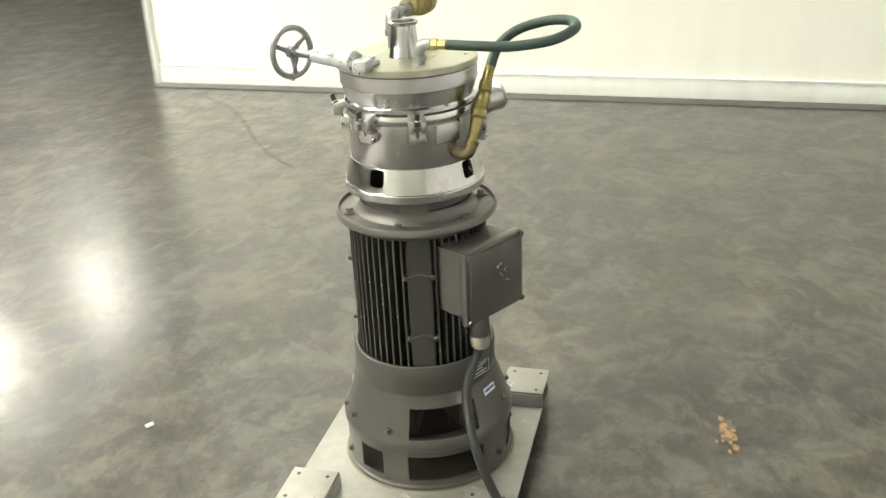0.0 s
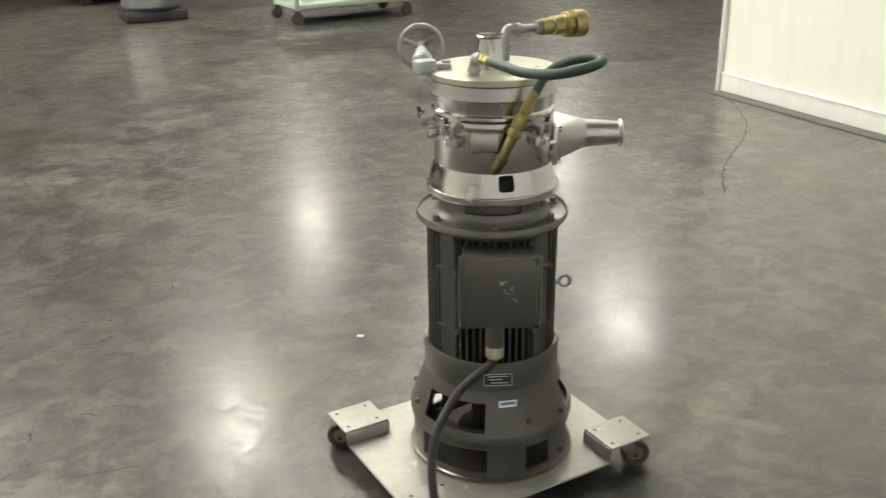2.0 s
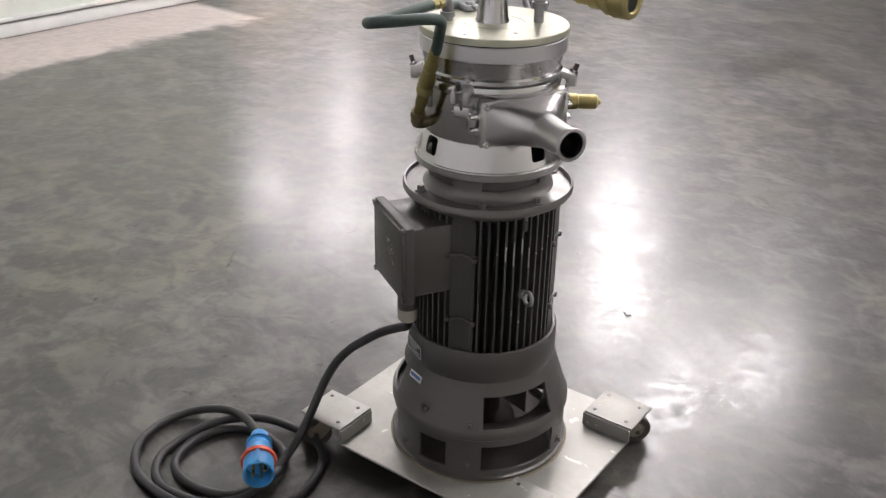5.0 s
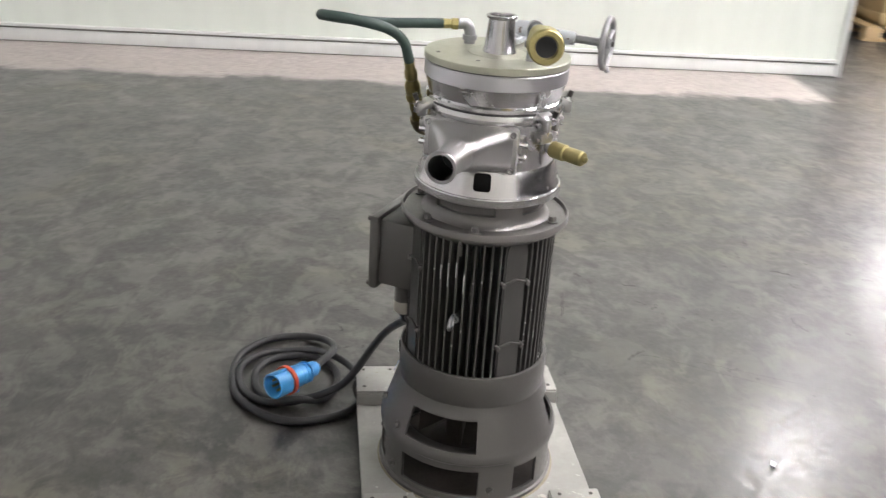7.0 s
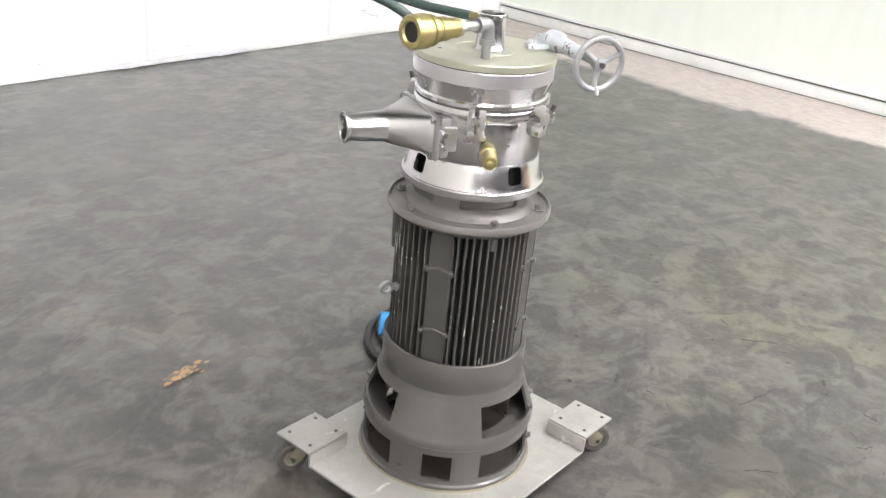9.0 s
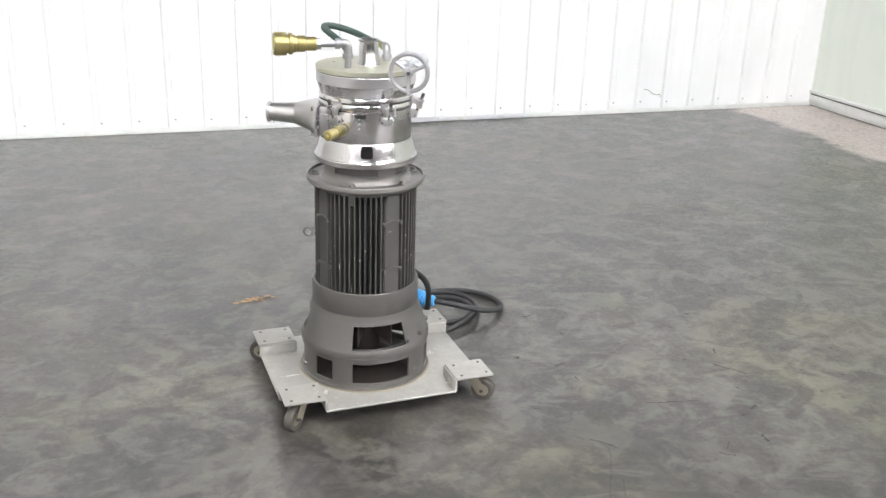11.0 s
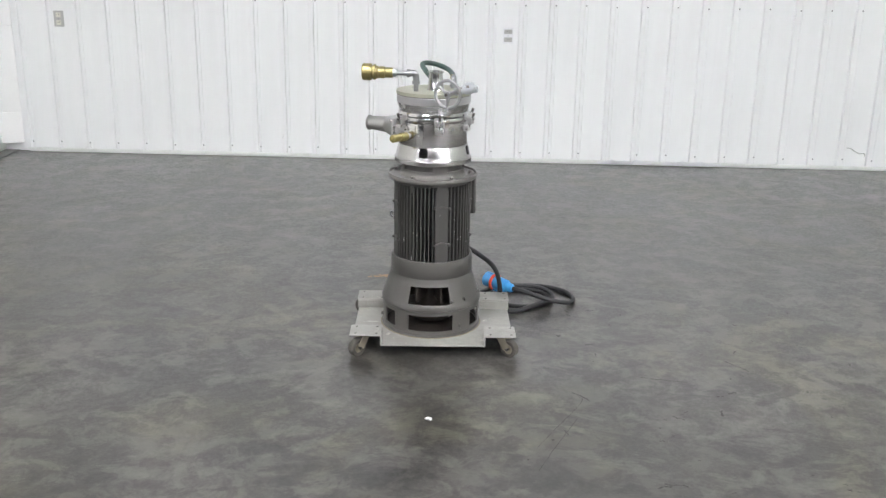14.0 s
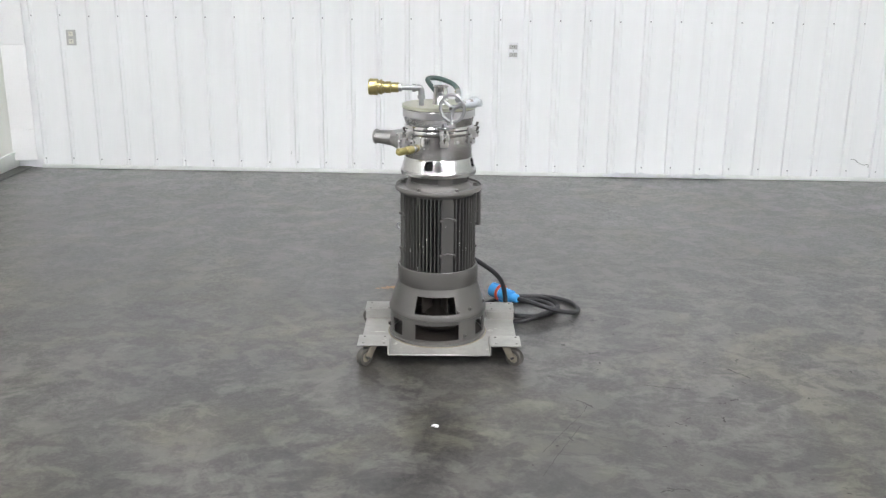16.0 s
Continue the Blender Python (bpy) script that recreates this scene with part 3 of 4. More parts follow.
for sx, sy, swing in ((-1, -1, -134), (1, -1, -37), (1, 1, 40), (-1, 1, 151)):
    cx, cy = sx * (HX - PX / 2), sy * (HY - PY / 2)
    pad = part("pad", moved(PAD_BM["pad"](), pose(cx, cy, PADZ - 0.003)), PLATE, dolly, "raised corner pad")
    part("web", box(0.006, PY, PADZ - PLZ - 0.004, 0.001, at=(cx - sx * (PX / 2 + 0.0005), cy, (PADZ + PLZ) / 2 - 0.004)), PLATE, dolly)
    part("web", box(PX - 0.006, 0.006, PADZ - PLZ - 0.004, 0.001, at=(cx, cy - sy * (PY / 2 + 0.0005), (PADZ + PLZ) / 2 - 0.004)), PLATE, dolly)
    for ux in (-1, 1):
        for uy in (-1, 1):
            part("rivet", moved(PAD_BM["rivet"](), pose(cx + ux * 0.042 + 0.003, cy + uy * 0.036, PADZ)), SCREW, pad)
    fork, tyre, rim, axle = castor()
    ca = part("castor", fork, CASTOR, dolly, "worn swivel castor")
    ca.matrix_basis = pose(cx, cy, PADZ - 0.004 + 0.0, 0, 0, swing)
    part("tyre", tyre, TYRE, ca, "worn grey castor tread")
    part("rim", rim, CASTOR, ca)
    part("axle", axle, SCREW, ca)

# ---- the mill ----
mill = empty("vertical_mill", (-0.007, 0.004, PLZ + 0.001), "upright stainless mill on a grey electric motor", "mill")
B0 = PLZ + 0.001


def mp(name, bm, mat, label="", parent=None, angle=32):
    """A part of the mill, given in heights above the hall floor."""
    if parent is None:
        bmesh.ops.translate(bm, vec=(0, 0, -B0), verts=bm.verts)
    return part(name, bm, mat, parent or mill, label, angle)


def az(a, r, z):
    return Vector((r * math.cos(radians(a)), r * math.sin(radians(a)), z))


def facing(a, r, z):
    """A pose at that bearing whose x points outwards and z up."""
    return Matrix.Translation(az(a, r, z)) @ Matrix.Rotation(radians(a), 4, "Z")


UP = [(a - 25.5, a + 25.5, 0.196, 0.266) for a in (-90, 30, 154)]
LOW = [(a - 27, a + 27, 0.084, 0.150) for a in (-88, 30, 155)] + [(a - 10, a + 10, 0.084, 0.150) for a in (-144, 95, -25)]
cowl = mp("fan_cowl", shell([(0.208, 0.060), (0.208, 0.068), (0.2025, 0.071), (0.2025, 0.166), (0.207, 0.170), (0.207, 0.184), (0.204, 0.190), (0.198, 0.206), (0.175, 0.275), (0.1685, 0.292), (0.1675, 0.300), (0.1675, 0.366), (0.166, 0.368)], 0.006, UP + LOW), GREY, "grey bell-shaped fan cowl with cut-out windows")
mp("cowl_band", lathe([(0.1685, 0.296), (0.1690, 0.297), (0.1690, 0.364), (0.1685, 0.365)], 96, True), GREY, "smooth grey band round the cowl")
mp("fan_hub", lathe([(0, 0.085), (0.085, 0.085), (0.085, 0.10), (0.05, 0.12), (0.05, 0.27), (0.12, 0.29), (0.158, 0.30), (0, 0.30)], 40), FAN, "rusty hub inside the cowl, darkened for its shade")
for i in range(9):
    mp("fan_blade", box(0.10, 0.004, 0.075, 0.001, at=az(i * 40 + 8, 0.105, 0.225), turn=Matrix.Rotation(radians(i * 40 + 8), 4, "Z")), FAN)
mp("fan_floor", lathe([(0, 0.060), (0.19, 0.060), (0.19, 0.066), (0, 0.066)], 48), FAN, "rusty-brown floor inside the cowl, darkened for its shade")
mp("inner_ring", lathe([(0.150, 0.166), (0.1955, 0.166), (0.1955, 0.176), (0.150, 0.176)], 72, True), GREY)
for a, z, r in ((-44, 0.208, 0.199), (88, 0.215, 0.196), (-62, 0.205, 0.199), (120, 0.205, 0.2), (-52, 0.098, 0.2045), (72, 0.098, 0.2045), (-170, 0.098, 0.2045), (118, 0.098, 0.2045), (-10, 0.21, 0.198)):
    mp("cowl_bolt", moved(hexbolt(0.0065, 0.009), aim(az(a, r - 0.001, z), az(a, r + 1, z + 0.15))), GREY)
np_ = mp("nameplate", moved(box(0.0015, 0.068, 0.030, 0.0006), facing(65, 0.1705, 0.329)), LABEL_BLACK, "small black riveted nameplate")
for dy, dz, w in ((0, 0.009, 0.050), (-0.006, 0.001, 0.034), (0.004, -0.008, 0.042)):
    part("print_bar", moved(box(0.0008, w, 0.0016), Matrix.Translation((0, 0, -B0)) @ facing(65, 0.1717, 0.329) @ pose(0, dy, dz)), LABEL_WHITE, np_)
for dz in (-0.0150, 0.0150):
    part("border", moved(box(0.0008, 0.066, 0.0012), Matrix.Translation((0, 0, -B0)) @ facing(65, 0.1717, 0.329) @ pose(0, 0, dz)), LABEL_WHITE, np_)
for dy in (-0.0335, 0.0335):
    part("border", moved(box(0.0008, 0.0012, 0.030), Matrix.Translation((0, 0, -B0)) @ facing(65, 0.1717, 0.329) @ pose(0, dy, 0)), LABEL_WHITE, np_)
tilt = Matrix.Rotation(radians(-18.5), 4, "Y")
stk = mp("sticker", moved(box(0.0012, 0.044, 0.016), facing(72.5, 0.1805, 0.267) @ tilt), LABEL_WHITE, "small white and blue sticker")
part("print_bar", moved(box(0.0008, 0.036, 0.007), Matrix.Translation((0, 0, -B0)) @ facing(72.5, 0.1815, 0.2685) @ tilt), LABEL_BLUE, stk)

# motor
mp("motor_core", lathe([(0, 0.30), (0.116, 0.30), (0.116, 0.688), (0, 0.688)], 64), CORE_SHADE, "motor body, blackened for the shade between the fins")
PADS = (-73, -159, 18, 108)


def fin_mesh():
    """A cast fin, thicker at the root, with its outer corners rounded off."""
    bm = bmesh.new()
    out = [(0.021, -0.183), (0.021, 0.168), (0.0195, 0.176), (0.0155, 0.181), (0.009, 0.183)]
    side = []
    for s in (-1, 1):
        edge = [bm.verts.new((-0.021, s * 0.0034, -0.183))] + [bm.verts.new((x, s * 0.0023, z)) for x, z in out] + [bm.verts.new((-0.021, s * 0.0034, 0.183))]
        bm.faces.new(edge)
        side.append(edge)
    n = len(side[0])
    for k in range(n):
        bm.faces.new((side[0][k], side[0][(k + 1) % n], side[1][(k + 1) % n], side[1][k]))
    bmesh.ops.recalc_face_normals(bm, faces=bm.faces)
    bmesh.ops.bevel(bm, geom=[e for e in bm.edges if all(v.co.x > 0.018 for v in e.verts) and abs(e.verts[0].co.y - e.verts[1].co.y) < 1e-5], offset=0.0008, segments=1, affect="EDGES")
    return bm


fin_me = finish("cooling_fin", fin_mesh(), GREY_FIN)
for p0, p1 in ((-159, -73), (-73, 18), (18, 108), (108, 201)):
    count = 11
    for i in range(count):
        a = p0 + 13.5 + (p1 - p0 - 27) * i / (count - 1)
        shared("cooling_fin", fin_me, mill, Matrix.Translation((0, 0, -B0)) @ facing(a, 0.1365, 0.502))
def rail():
    """A flat-faced mounting rail whose top corners are rounded."""
    bm = bmesh.new()
    out = [(-0.027, -0.183), (0.027, -0.183), (0.027, 0.150), (0.0255, 0.166), (0.020, 0.177), (0.012, 0.183), (-0.012, 0.183), (-0.020, 0.177), (-0.0255, 0.166), (-0.027, 0.150)]
    face = bm.faces.new([bm.verts.new((-0.017, y, z)) for y, z in out])
    ext = bmesh.ops.extrude_face_region(bm, geom=[face])
    bmesh.ops.translate(bm, vec=(0.033, 0, 0), verts=[g for g in ext["geom"] if isinstance(g, bmesh.types.BMVert)])
    bmesh.ops.recalc_face_normals(bm, faces=bm.faces)
    bmesh.ops.bevel(bm, geom=[e for e in bm.edges if all(v.co.x > 0.01 for v in e.verts)], offset=0.003, segments=2, affect="EDGES")
    return bm


def rib_boss():
    """A low chevron rib across the rail that ends in round nubs."""
    arms = [box(0.006, 0.030, 0.006, 0.002, at=(0, sy * 0.0135, -0.0035), turn=Matrix.Rotation(radians(-16 * sy), 4, "X")) for sy in (-1, 1)]
    nubs = [moved(lathe([(0, 0), (0.0065, 0), (0.0060, 0.011), (0.0045, 0.013), (0, 0.013)], 12), pose(-0.007, sy * 0.029, -0.009, 0, 90)) for sy in (-1, 1)]
    return joined(*arms, *nubs)


for a in PADS:
    pad = mp("motor_rail", moved(rail(), facing(a, 0.139, 0.502)), GREY_FIN, "flat grey mounting rail on the motor")
    for z in (0.597, 0.447):
        part("boss", moved(rib_boss(), Matrix.Translation((0, 0, -B0)) @ facing(a, 0.1560, z)), GREY, pad)
for a in (-119, 156):
    mp("fin_boss", moved(joined(box(0.010, 0.011, 0.034, 0.004), moved(lathe([(0, 0), (0.0040, 0), (0.0035, 0.003), (0, 0.0035)], 10), pose(0.004, 0, 0.006, 0, 90))), facing(a, 0.1555, 0.664)), GREY, "small screwed boss on the fins")
# flecks of bare white primer knocked through the paint on the fin edges
fleck_me = finish("paint_fleck", box(0.0008, 0.0030, 0.0040, 0.0003, seg=1), WEAR)
rng = random.Random(31)
for p0, p1, rows in ((-159, -73, ((0.462, 9), (0.500, 6))), (-73, 18, ((0.470, 7), (0.540, 5))), (108, 201, ((0.600, 6), (0.455, 5))), (18, 108, ((0.43, 3),))):
    for z, count in rows:
        for k in range(count):
            a = p0 + 13.5 + (p1 - p0 - 27) * rng.randrange(11) / 10
            shared("paint_fleck", fleck_me, mill, Matrix.Translation((0, 0, -B0)) @ facing(a, 0.1576, z + 0.05 * (rng.random() - 0.5)) @ Matrix.Diagonal((1, 0.6 + 0.7 * rng.random(), 0.5 + 1.6 * rng.random() ** 2, 1)))
for a, z, h in ((147.5, 0.600, 0.055), (154.0, 0.615, 0.035), (160.5, 0.585, 0.045), (-119, 0.335, 0.016), (141, 0.60, 0.03)):
    mp("worn_streak", moved(box(0.0010, 0.0026, h, 0.0004, seg=1), facing(a, 0.1577, z if z > 0.4 else 0.378)), WEAR, "long pale wear streak on a fin edge")
mp("motor_head", lathe([(0, 0.672), (0.150, 0.672), (0.158, 0.680), (0.158, 0.690), (0, 0.690)], 72), GREY)
flange = mp("motor_flange", lathe([(0, 0.688), (0.170, 0.688), (0.178, 0.690), (0.1815, 0.695), (0.1815, 0.705), (0.1795, 0.709), (0.1765, 0.709), (0.1745, 0.703), (0.1745, 0.7005), (0.135, 0.7035), (0.131, 0.712), (0, 0.712)], 96), GREY_CAST, "round grey motor flange with raised rim")
for a in (3, 62, 122, 166, -119, -58):
    part("flange_bolt", moved(hexbolt(0.0085, 0.012), Matrix.Translation((0, 0, -B0)) @ pose(*az(a, 0.154, 0.7030))), GREY_CAST, flange)
RECESSES = [(a - 31, a + 31, 0.7285, 0.7590) for a in (-119, -29, 61, 151)]
neck = mp("lantern_neck", shell([(0.1400, 0.700), (0.1390, 0.704), (0.1320, 0.710), (0.1290, 0.716), (0.1275, 0.722), (0.1270, 0.760), (0.1300, 0.766)], 0.009, RECESSES, 96), GREY_CAST, "grey cast neck with four shallow recesses")
part("recess_face", moved(lathe([(0, 0.704), (0.1195, 0.704), (0.1195, 0.765), (0, 0.765)], 72), Matrix.Translation((0, 0, -B0))), RECESS, neck, "darker grey face of the recesses")
tb = mp("terminal_box", moved(box(0.115, 0.166, 0.158, 0.010), facing(62, 0.153, 0.581) @ pose(0, 0.009, 0)), GREY, "grey square terminal box")
cover = part("cover", moved(joined(box(0.022, 0.186, 0.176, 0.007), box(0.008, 0.166, 0.156, 0.004, at=(0.0115, 0, 0))), Matrix.Translation((0, 0, -B0)) @ facing(62, 0.2175, 0.580) @ pose(0, 0.009, 0)), GREY, tb)
for dy in (-0.083, 0.083):
    for dz in (-0.078, 0.078):
        part("cover_screw", moved(lathe([(0, 0), (0.007, 0), (0.0065, 0.006), (0, 0.0065)], 12), Matrix.Translation((0, 0, -B0)) @ facing(62, 0.2275, 0.580) @ pose(0, 0.009 + dy, dz, 0, 90)), SCREW, tb)
rng = random.Random(4)
for k in range(15):
    part("scratch", moved(box(0.0006, 0.0015 + 0.0035 * rng.random(), 0.0010 + 0.0045 * rng.random()), Matrix.Translation((0, 0, -B0)) @ facing(62, 0.2333, 0.585) @ pose(0, 0.046 - 0.042 * rng.random(), -0.022 + 0.055 * rng.random(), 80 * rng.random() - 60)), PALE_GREY, tb, "pale scratch in the enamel")
mp("cable_gland", moved(lathe([(0, 0.0), (0.016, 0.0), (0.0215, 0.006), (0.0225, 0.03), (0.0205, 0.034), (0.0205, 0.095), (0, 0.095)], 24), pose(*az(62, 0.184, 0.397))), GLAND, "beige cable gland")
mp("gland_pipe", moved(lathe([(0, 0.430), (0.022, 0.430), (0.022, 0.505), (0, 0.505)], 24), pose(*az(62, 0.184, 0))), GREY)
mp("lifting_eye", joined(moved(lathe([(0.0135 + 0.0045 * math.cos(2 * math.pi * k / 10), 0.0045 * math.sin(2 * math.pi * k / 10)) for k in range(10)], 24, True), facing(156, 0.183, 0.504) @ pose(0, 0, 0, 84, 0, 0)), moved(lathe([(0, 0), (0.0055, 0), (0.0055, 0.04), (0, 0.04)], 12), aim(az(156, 0.130, 0.504), az(156, 0.2, 0.504))), moved(lathe([(0, 0), (0.010, 0), (0.010, 0.005), (0, 0.005)], 12), aim(az(156, 0.158, 0.504), az(156, 0.2, 0.504)))), ALLOY, "steel lifting eye screwed in the motor")

# stainless head
# square holes with rounded corners, cut in fine steps
HOLES = [(a - 7 + 2.6 * (1 - math.cos(k * math.pi / 10)), a + 7 - 2.6 * (1 - math.cos(k * math.pi / 10)), 0.7905 + 0.0065 * (1 - math.sin(k * math.pi / 10)), 0.8265 - 0.0065 * (1 - math.sin(k * math.pi / 10)))
         for a in (-15, 72, 168, -103) for k in range(6)]
mp("drip_skirt", shell([(0.1480, 0.758), (0.1545, 0.7585), (0.1560, 0.7605), (0.1560, 0.7740), (0.1545, 0.7765), (0.1525, 0.7775), (0.1515, 0.7800), (0.1425, 0.8170), (0.1400, 0.8250), (0.1385, 0.8290)], 0.005, HOLES, 96), STEEL, "flared stainless skirt with rounded square holes", angle=18)
mp("skirt_core", lathe([(0, 0.76), (0.120, 0.76), (0.120, 0.83), (0, 0.83)], 48), DARK, "dark inside of the skirt")
bowl = mp("bowl", lathe([(0, 0.826), (0.1362, 0.826), (0.1370, 0.828), (0.1360, 0.922), (0.1400, 0.926), (0.1410, 0.930), (0.1410, 0.940), (0.1390, 0.9435), (0, 0.9435)], 96), STEEL, "brushed stainless bowl")
mp("bowl_seal", lathe([(0, 0.942), (0.1385, 0.942), (0.1385, 0.949), (0, 0.949)], 72), SEAL, "thin dark seal")
mp("clamp_ring", lathe([(0, 0.9475), (0.1395, 0.9475), (0.1415, 0.950), (0.1415, 0.957), (0.1385, 0.961), (0, 0.961)], 96), STEEL_BRIGHT, "bright clamp ring")
mp("upper_cylinder", lathe([(0, 0.960), (0.1375, 0.960), (0.1385, 0.966), (0.1455, 0.992), (0.1465, 0.995), (0, 0.995)], 96), STEEL_SATIN, "polished tapered cylinder")
mp("upper_ring", lathe([(0, 0.994), (0.1470, 0.994), (0.1478, 0.995), (0.1478, 1.022), (0.1460, 1.0245), (0, 1.0245)], 96), RING, "smooth satin steel ring under the lid")
lid = mp("lid", lathe([(0, 1.0265), (0.1485, 1.0265), (0.1495, 1.0275), (0.1495, 1.039), (0.148, 1.0405), (0.062, 1.0405), (0.0615, 1.0395), (0.0605, 1.0395), (0.060, 1.0405), (0, 1.0405)], 120), LID, "dull yellowish plated lid")
mp("lid_gasket", lathe([(0, 1.0243), (0.1468, 1.0243), (0.1468, 1.0268), (0, 1.0268)], 72), SEAL)
for a, r in ((100, 0.125), (-20, 0.12), (150, 0.10)):
    part("lid_screw", moved(lathe([(0, 0), (0.0045, 0), (0.004, 0.001), (0, 0.001)], 10), Matrix.Translation((0, 0, -B0)) @ pose(*az(a, r, 1.0402))), SCREW, lid)
mp("inlet_ferrule", moved(lathe([(0.0295, 1.040), (0.0345, 1.040), (0.0335, 1.045), (0.0315, 1.048), (0.0268, 1.103), (0.0268, 1.107), (0.0315, 1.109), (0.032, 1.113), (0.0305, 1.1145), (0.0245, 1.1145), (0.0235, 1.108), (0.0265, 1.045)], 48, True), pose(0.007, -0.004, 0)), STEEL, "stainless inlet ferrule")
mp("ferrule_floor", moved(lathe([(0, 1.0402), (0.0295, 1.0402), (0.0295, 1.042), (0, 1.042)], 24), pose(0.007, -0.004, 0)), DARK)


def loc(x, y, z):
    """A place in the hall, seen from the mill's foot."""
    return Vector((x + 0.007, y - 0.004, z))


# air inlet: nipple, elbow, nipple, brass coupling
nip, top = loc(-0.075, -0.053, 1.040), loc(-0.075, -0.053, 1.109)
b_in, b_end = loc(-0.166, -0.0475, 1.110), loc(-0.286, -0.041, 1.111)
mp("pipe_elbow", joined(tube([nip + Vector((0, 0, 0.03)), top - Vector((0, 0, 0.018)), top + (b_in - top) * 0.06, top + (b_in - top) * 0.34], 0.0125, 16, 10),
                             moved(lathe([(0, 0), (0.0155, 0), (0.0155, 0.012), (0, 0.012)], 20), pose(*(nip + Vector((0, 0, 0.028))))),
                             moved(lathe([(0, 0), (0.0155, 0), (0.0155, 0.012), (0, 0.012)], 20), aim(top + (b_in - top) * 0.26, b_in))), ALLOY, "grey galvanised pipe elbow")
mp("pipe_nipple", moved(lathe([(0, 0), (0.010, 0), (0.010, 0.034), (0, 0.034)], 18), pose(*nip)), ALLOY)
mp("pipe_nipple", joined(moved(lathe([(0, 0), (0.0095, 0), (0.0095, 0.075), (0, 0.075)], 18), aim(top + (b_in - top) * 0.3, b_in)), moved(lathe([(0, 0), (0.017, 0), (0.017, 0.014), (0, 0.014)], 6), aim(top + (b_in - top) * 0.86, b_in))), ALLOY, "pipe nipple with hexagon")
L = (b_end - b_in).length
mp("brass_coupling", moved(lathe([(0.0, 0.0), (0.0185, 0.0), (0.0195, 0.002), (0.0195, 0.028), (0.0185, 0.029), (0.0185, 0.031), (0.0230, 0.032), (0.0230, 0.052), (0.0215, 0.053), (0.0215, 0.058), (0.0245, 0.059), (0.0245, 0.066), (0.0290, 0.067), (0.0300, 0.069), (0.0300, 0.075), (0.0290, 0.077), (0.0262, 0.078), (0.0262, 0.084), (0.0325, 0.085), (0.0325, L - 0.005), (0.0295, L), (0.0215, L), (0.0190, L - 0.004), (0.0190, 0.05), (0, 0.05)], 48), aim(b_in, b_end)), BRASS, "brass quick coupling with open socket", angle=25)
bore = mp("coupling_bore", moved(lathe([(0.0187, L - 0.0045), (0.0187, 0.052), (0, 0.052), (0, 0.060), (0.0125, 0.060), (0.0125, 0.088), (0.0150, 0.090), (0.0150, 0.096), (0.0168, 0.098), (0.0168, L - 0.0045)], 32), aim(b_in, b_end)), SEAL, "dark inside of the coupling")
for k in range(8):
    part("locking_ball", moved(lathe([(0, -0.0028), (0.002, -0.002), (0.0028, 0), (0.002, 0.002), (0, 0.0028)], 8), Matrix.Translation((0, 0, -B0)) @ aim(b_in, b_end) @ pose(0.0172 * math.cos(k * math.pi / 4), 0.0172 * math.sin(k * math.pi / 4), L - 0.014)), ALLOY, bore)

# green hose from the lid round to the bowl
he = loc(0.070, 0.055, 1.040)
hs = loc(0.066, 0.118, 1.080)
mp("hose_elbow", joined(tube([he, he + Vector((0, 0, 0.022)), he + Vector((0.0, 0.008, 0.039)), he + Vector((-0.001, 0.026, 0.041))], 0.0115, 16, 8), moved(lathe([(0, 0), (0.015, 0), (0.015, 0.010), (0, 0.010)], 18), pose(*(he + Vector((0, 0, 0.008)))))), ALLOY, "galvanised hose elbow on the lid")
mp("hose_tail", moved(lathe([(0, -0.036), (0.0125, -0.036), (0.0125, -0.024), (0.0095, -0.022), (0.0105, -0.012), (0.0105, 0.0), (0, 0)], 6), aim(hs, hs + Vector((0, 0.1, 0)))), BRASS, "brass hexagon hose tail")
hose = [hs - Vector((0, 0.006, 0)), loc(0.064, 0.175, 1.078), loc(0.058, 0.245, 1.077), loc(0.036, 0.322, 1.086), loc(-0.012, 0.360, 1.100), loc(-0.055, 0.345, 1.107), loc(-0.070, 0.295, 1.104), loc(-0.052, 0.232, 1.087), loc(-0.025, 0.198, 1.058), loc(-0.004, 0.183, 1.014)]
mp("cooling_hose", tube(hose, 0.0105, 16, 8), HOSE, "looped dark green rubber hose")
c0, c1 = loc(-0.006, 0.185, 1.022), loc(0.062, 0.156, 0.868)
CL = (c1 - c0).length
mp("hose_coupling", moved(lathe([(r * 0.88, z) for r, z in [(0, 0), (0.0110, 0), (0.0120, 0.004), (0.0120, 0.028), (0.0140, 0.032), (0.0155, 0.036), (0.0155, 0.050), (0.0130, 0.054), (0.0150, 0.060), (0.0185, 0.070), (0.0185, 0.086), (0.0160, 0.092), (0.0190, 0.098), (0.0190, 0.106), (0.0140, 0.112), (0.0140, 0.135), (0.0120, 0.140), (0.0120, CL), (0, CL)]], 28), aim(c0, c1)), BRASS_DULL, "long brass hose coupling", angle=25)
mp("bowl_elbow", joined(tube([c1 - (c1 - c0) * 0.05, c1 + (c1 - c0) * 0.06, loc(0.068, 0.143, 0.850), loc(0.058, 0.118, 0.850)], 0.0125, 16, 8), moved(lathe([(0, 0), (0.0155, 0), (0.0155, 0.010), (0, 0.010)], 18), aim(c1 - (c1 - c0) * 0.06, c1))), BRONZE, "dull bronze elbow into the bowl")

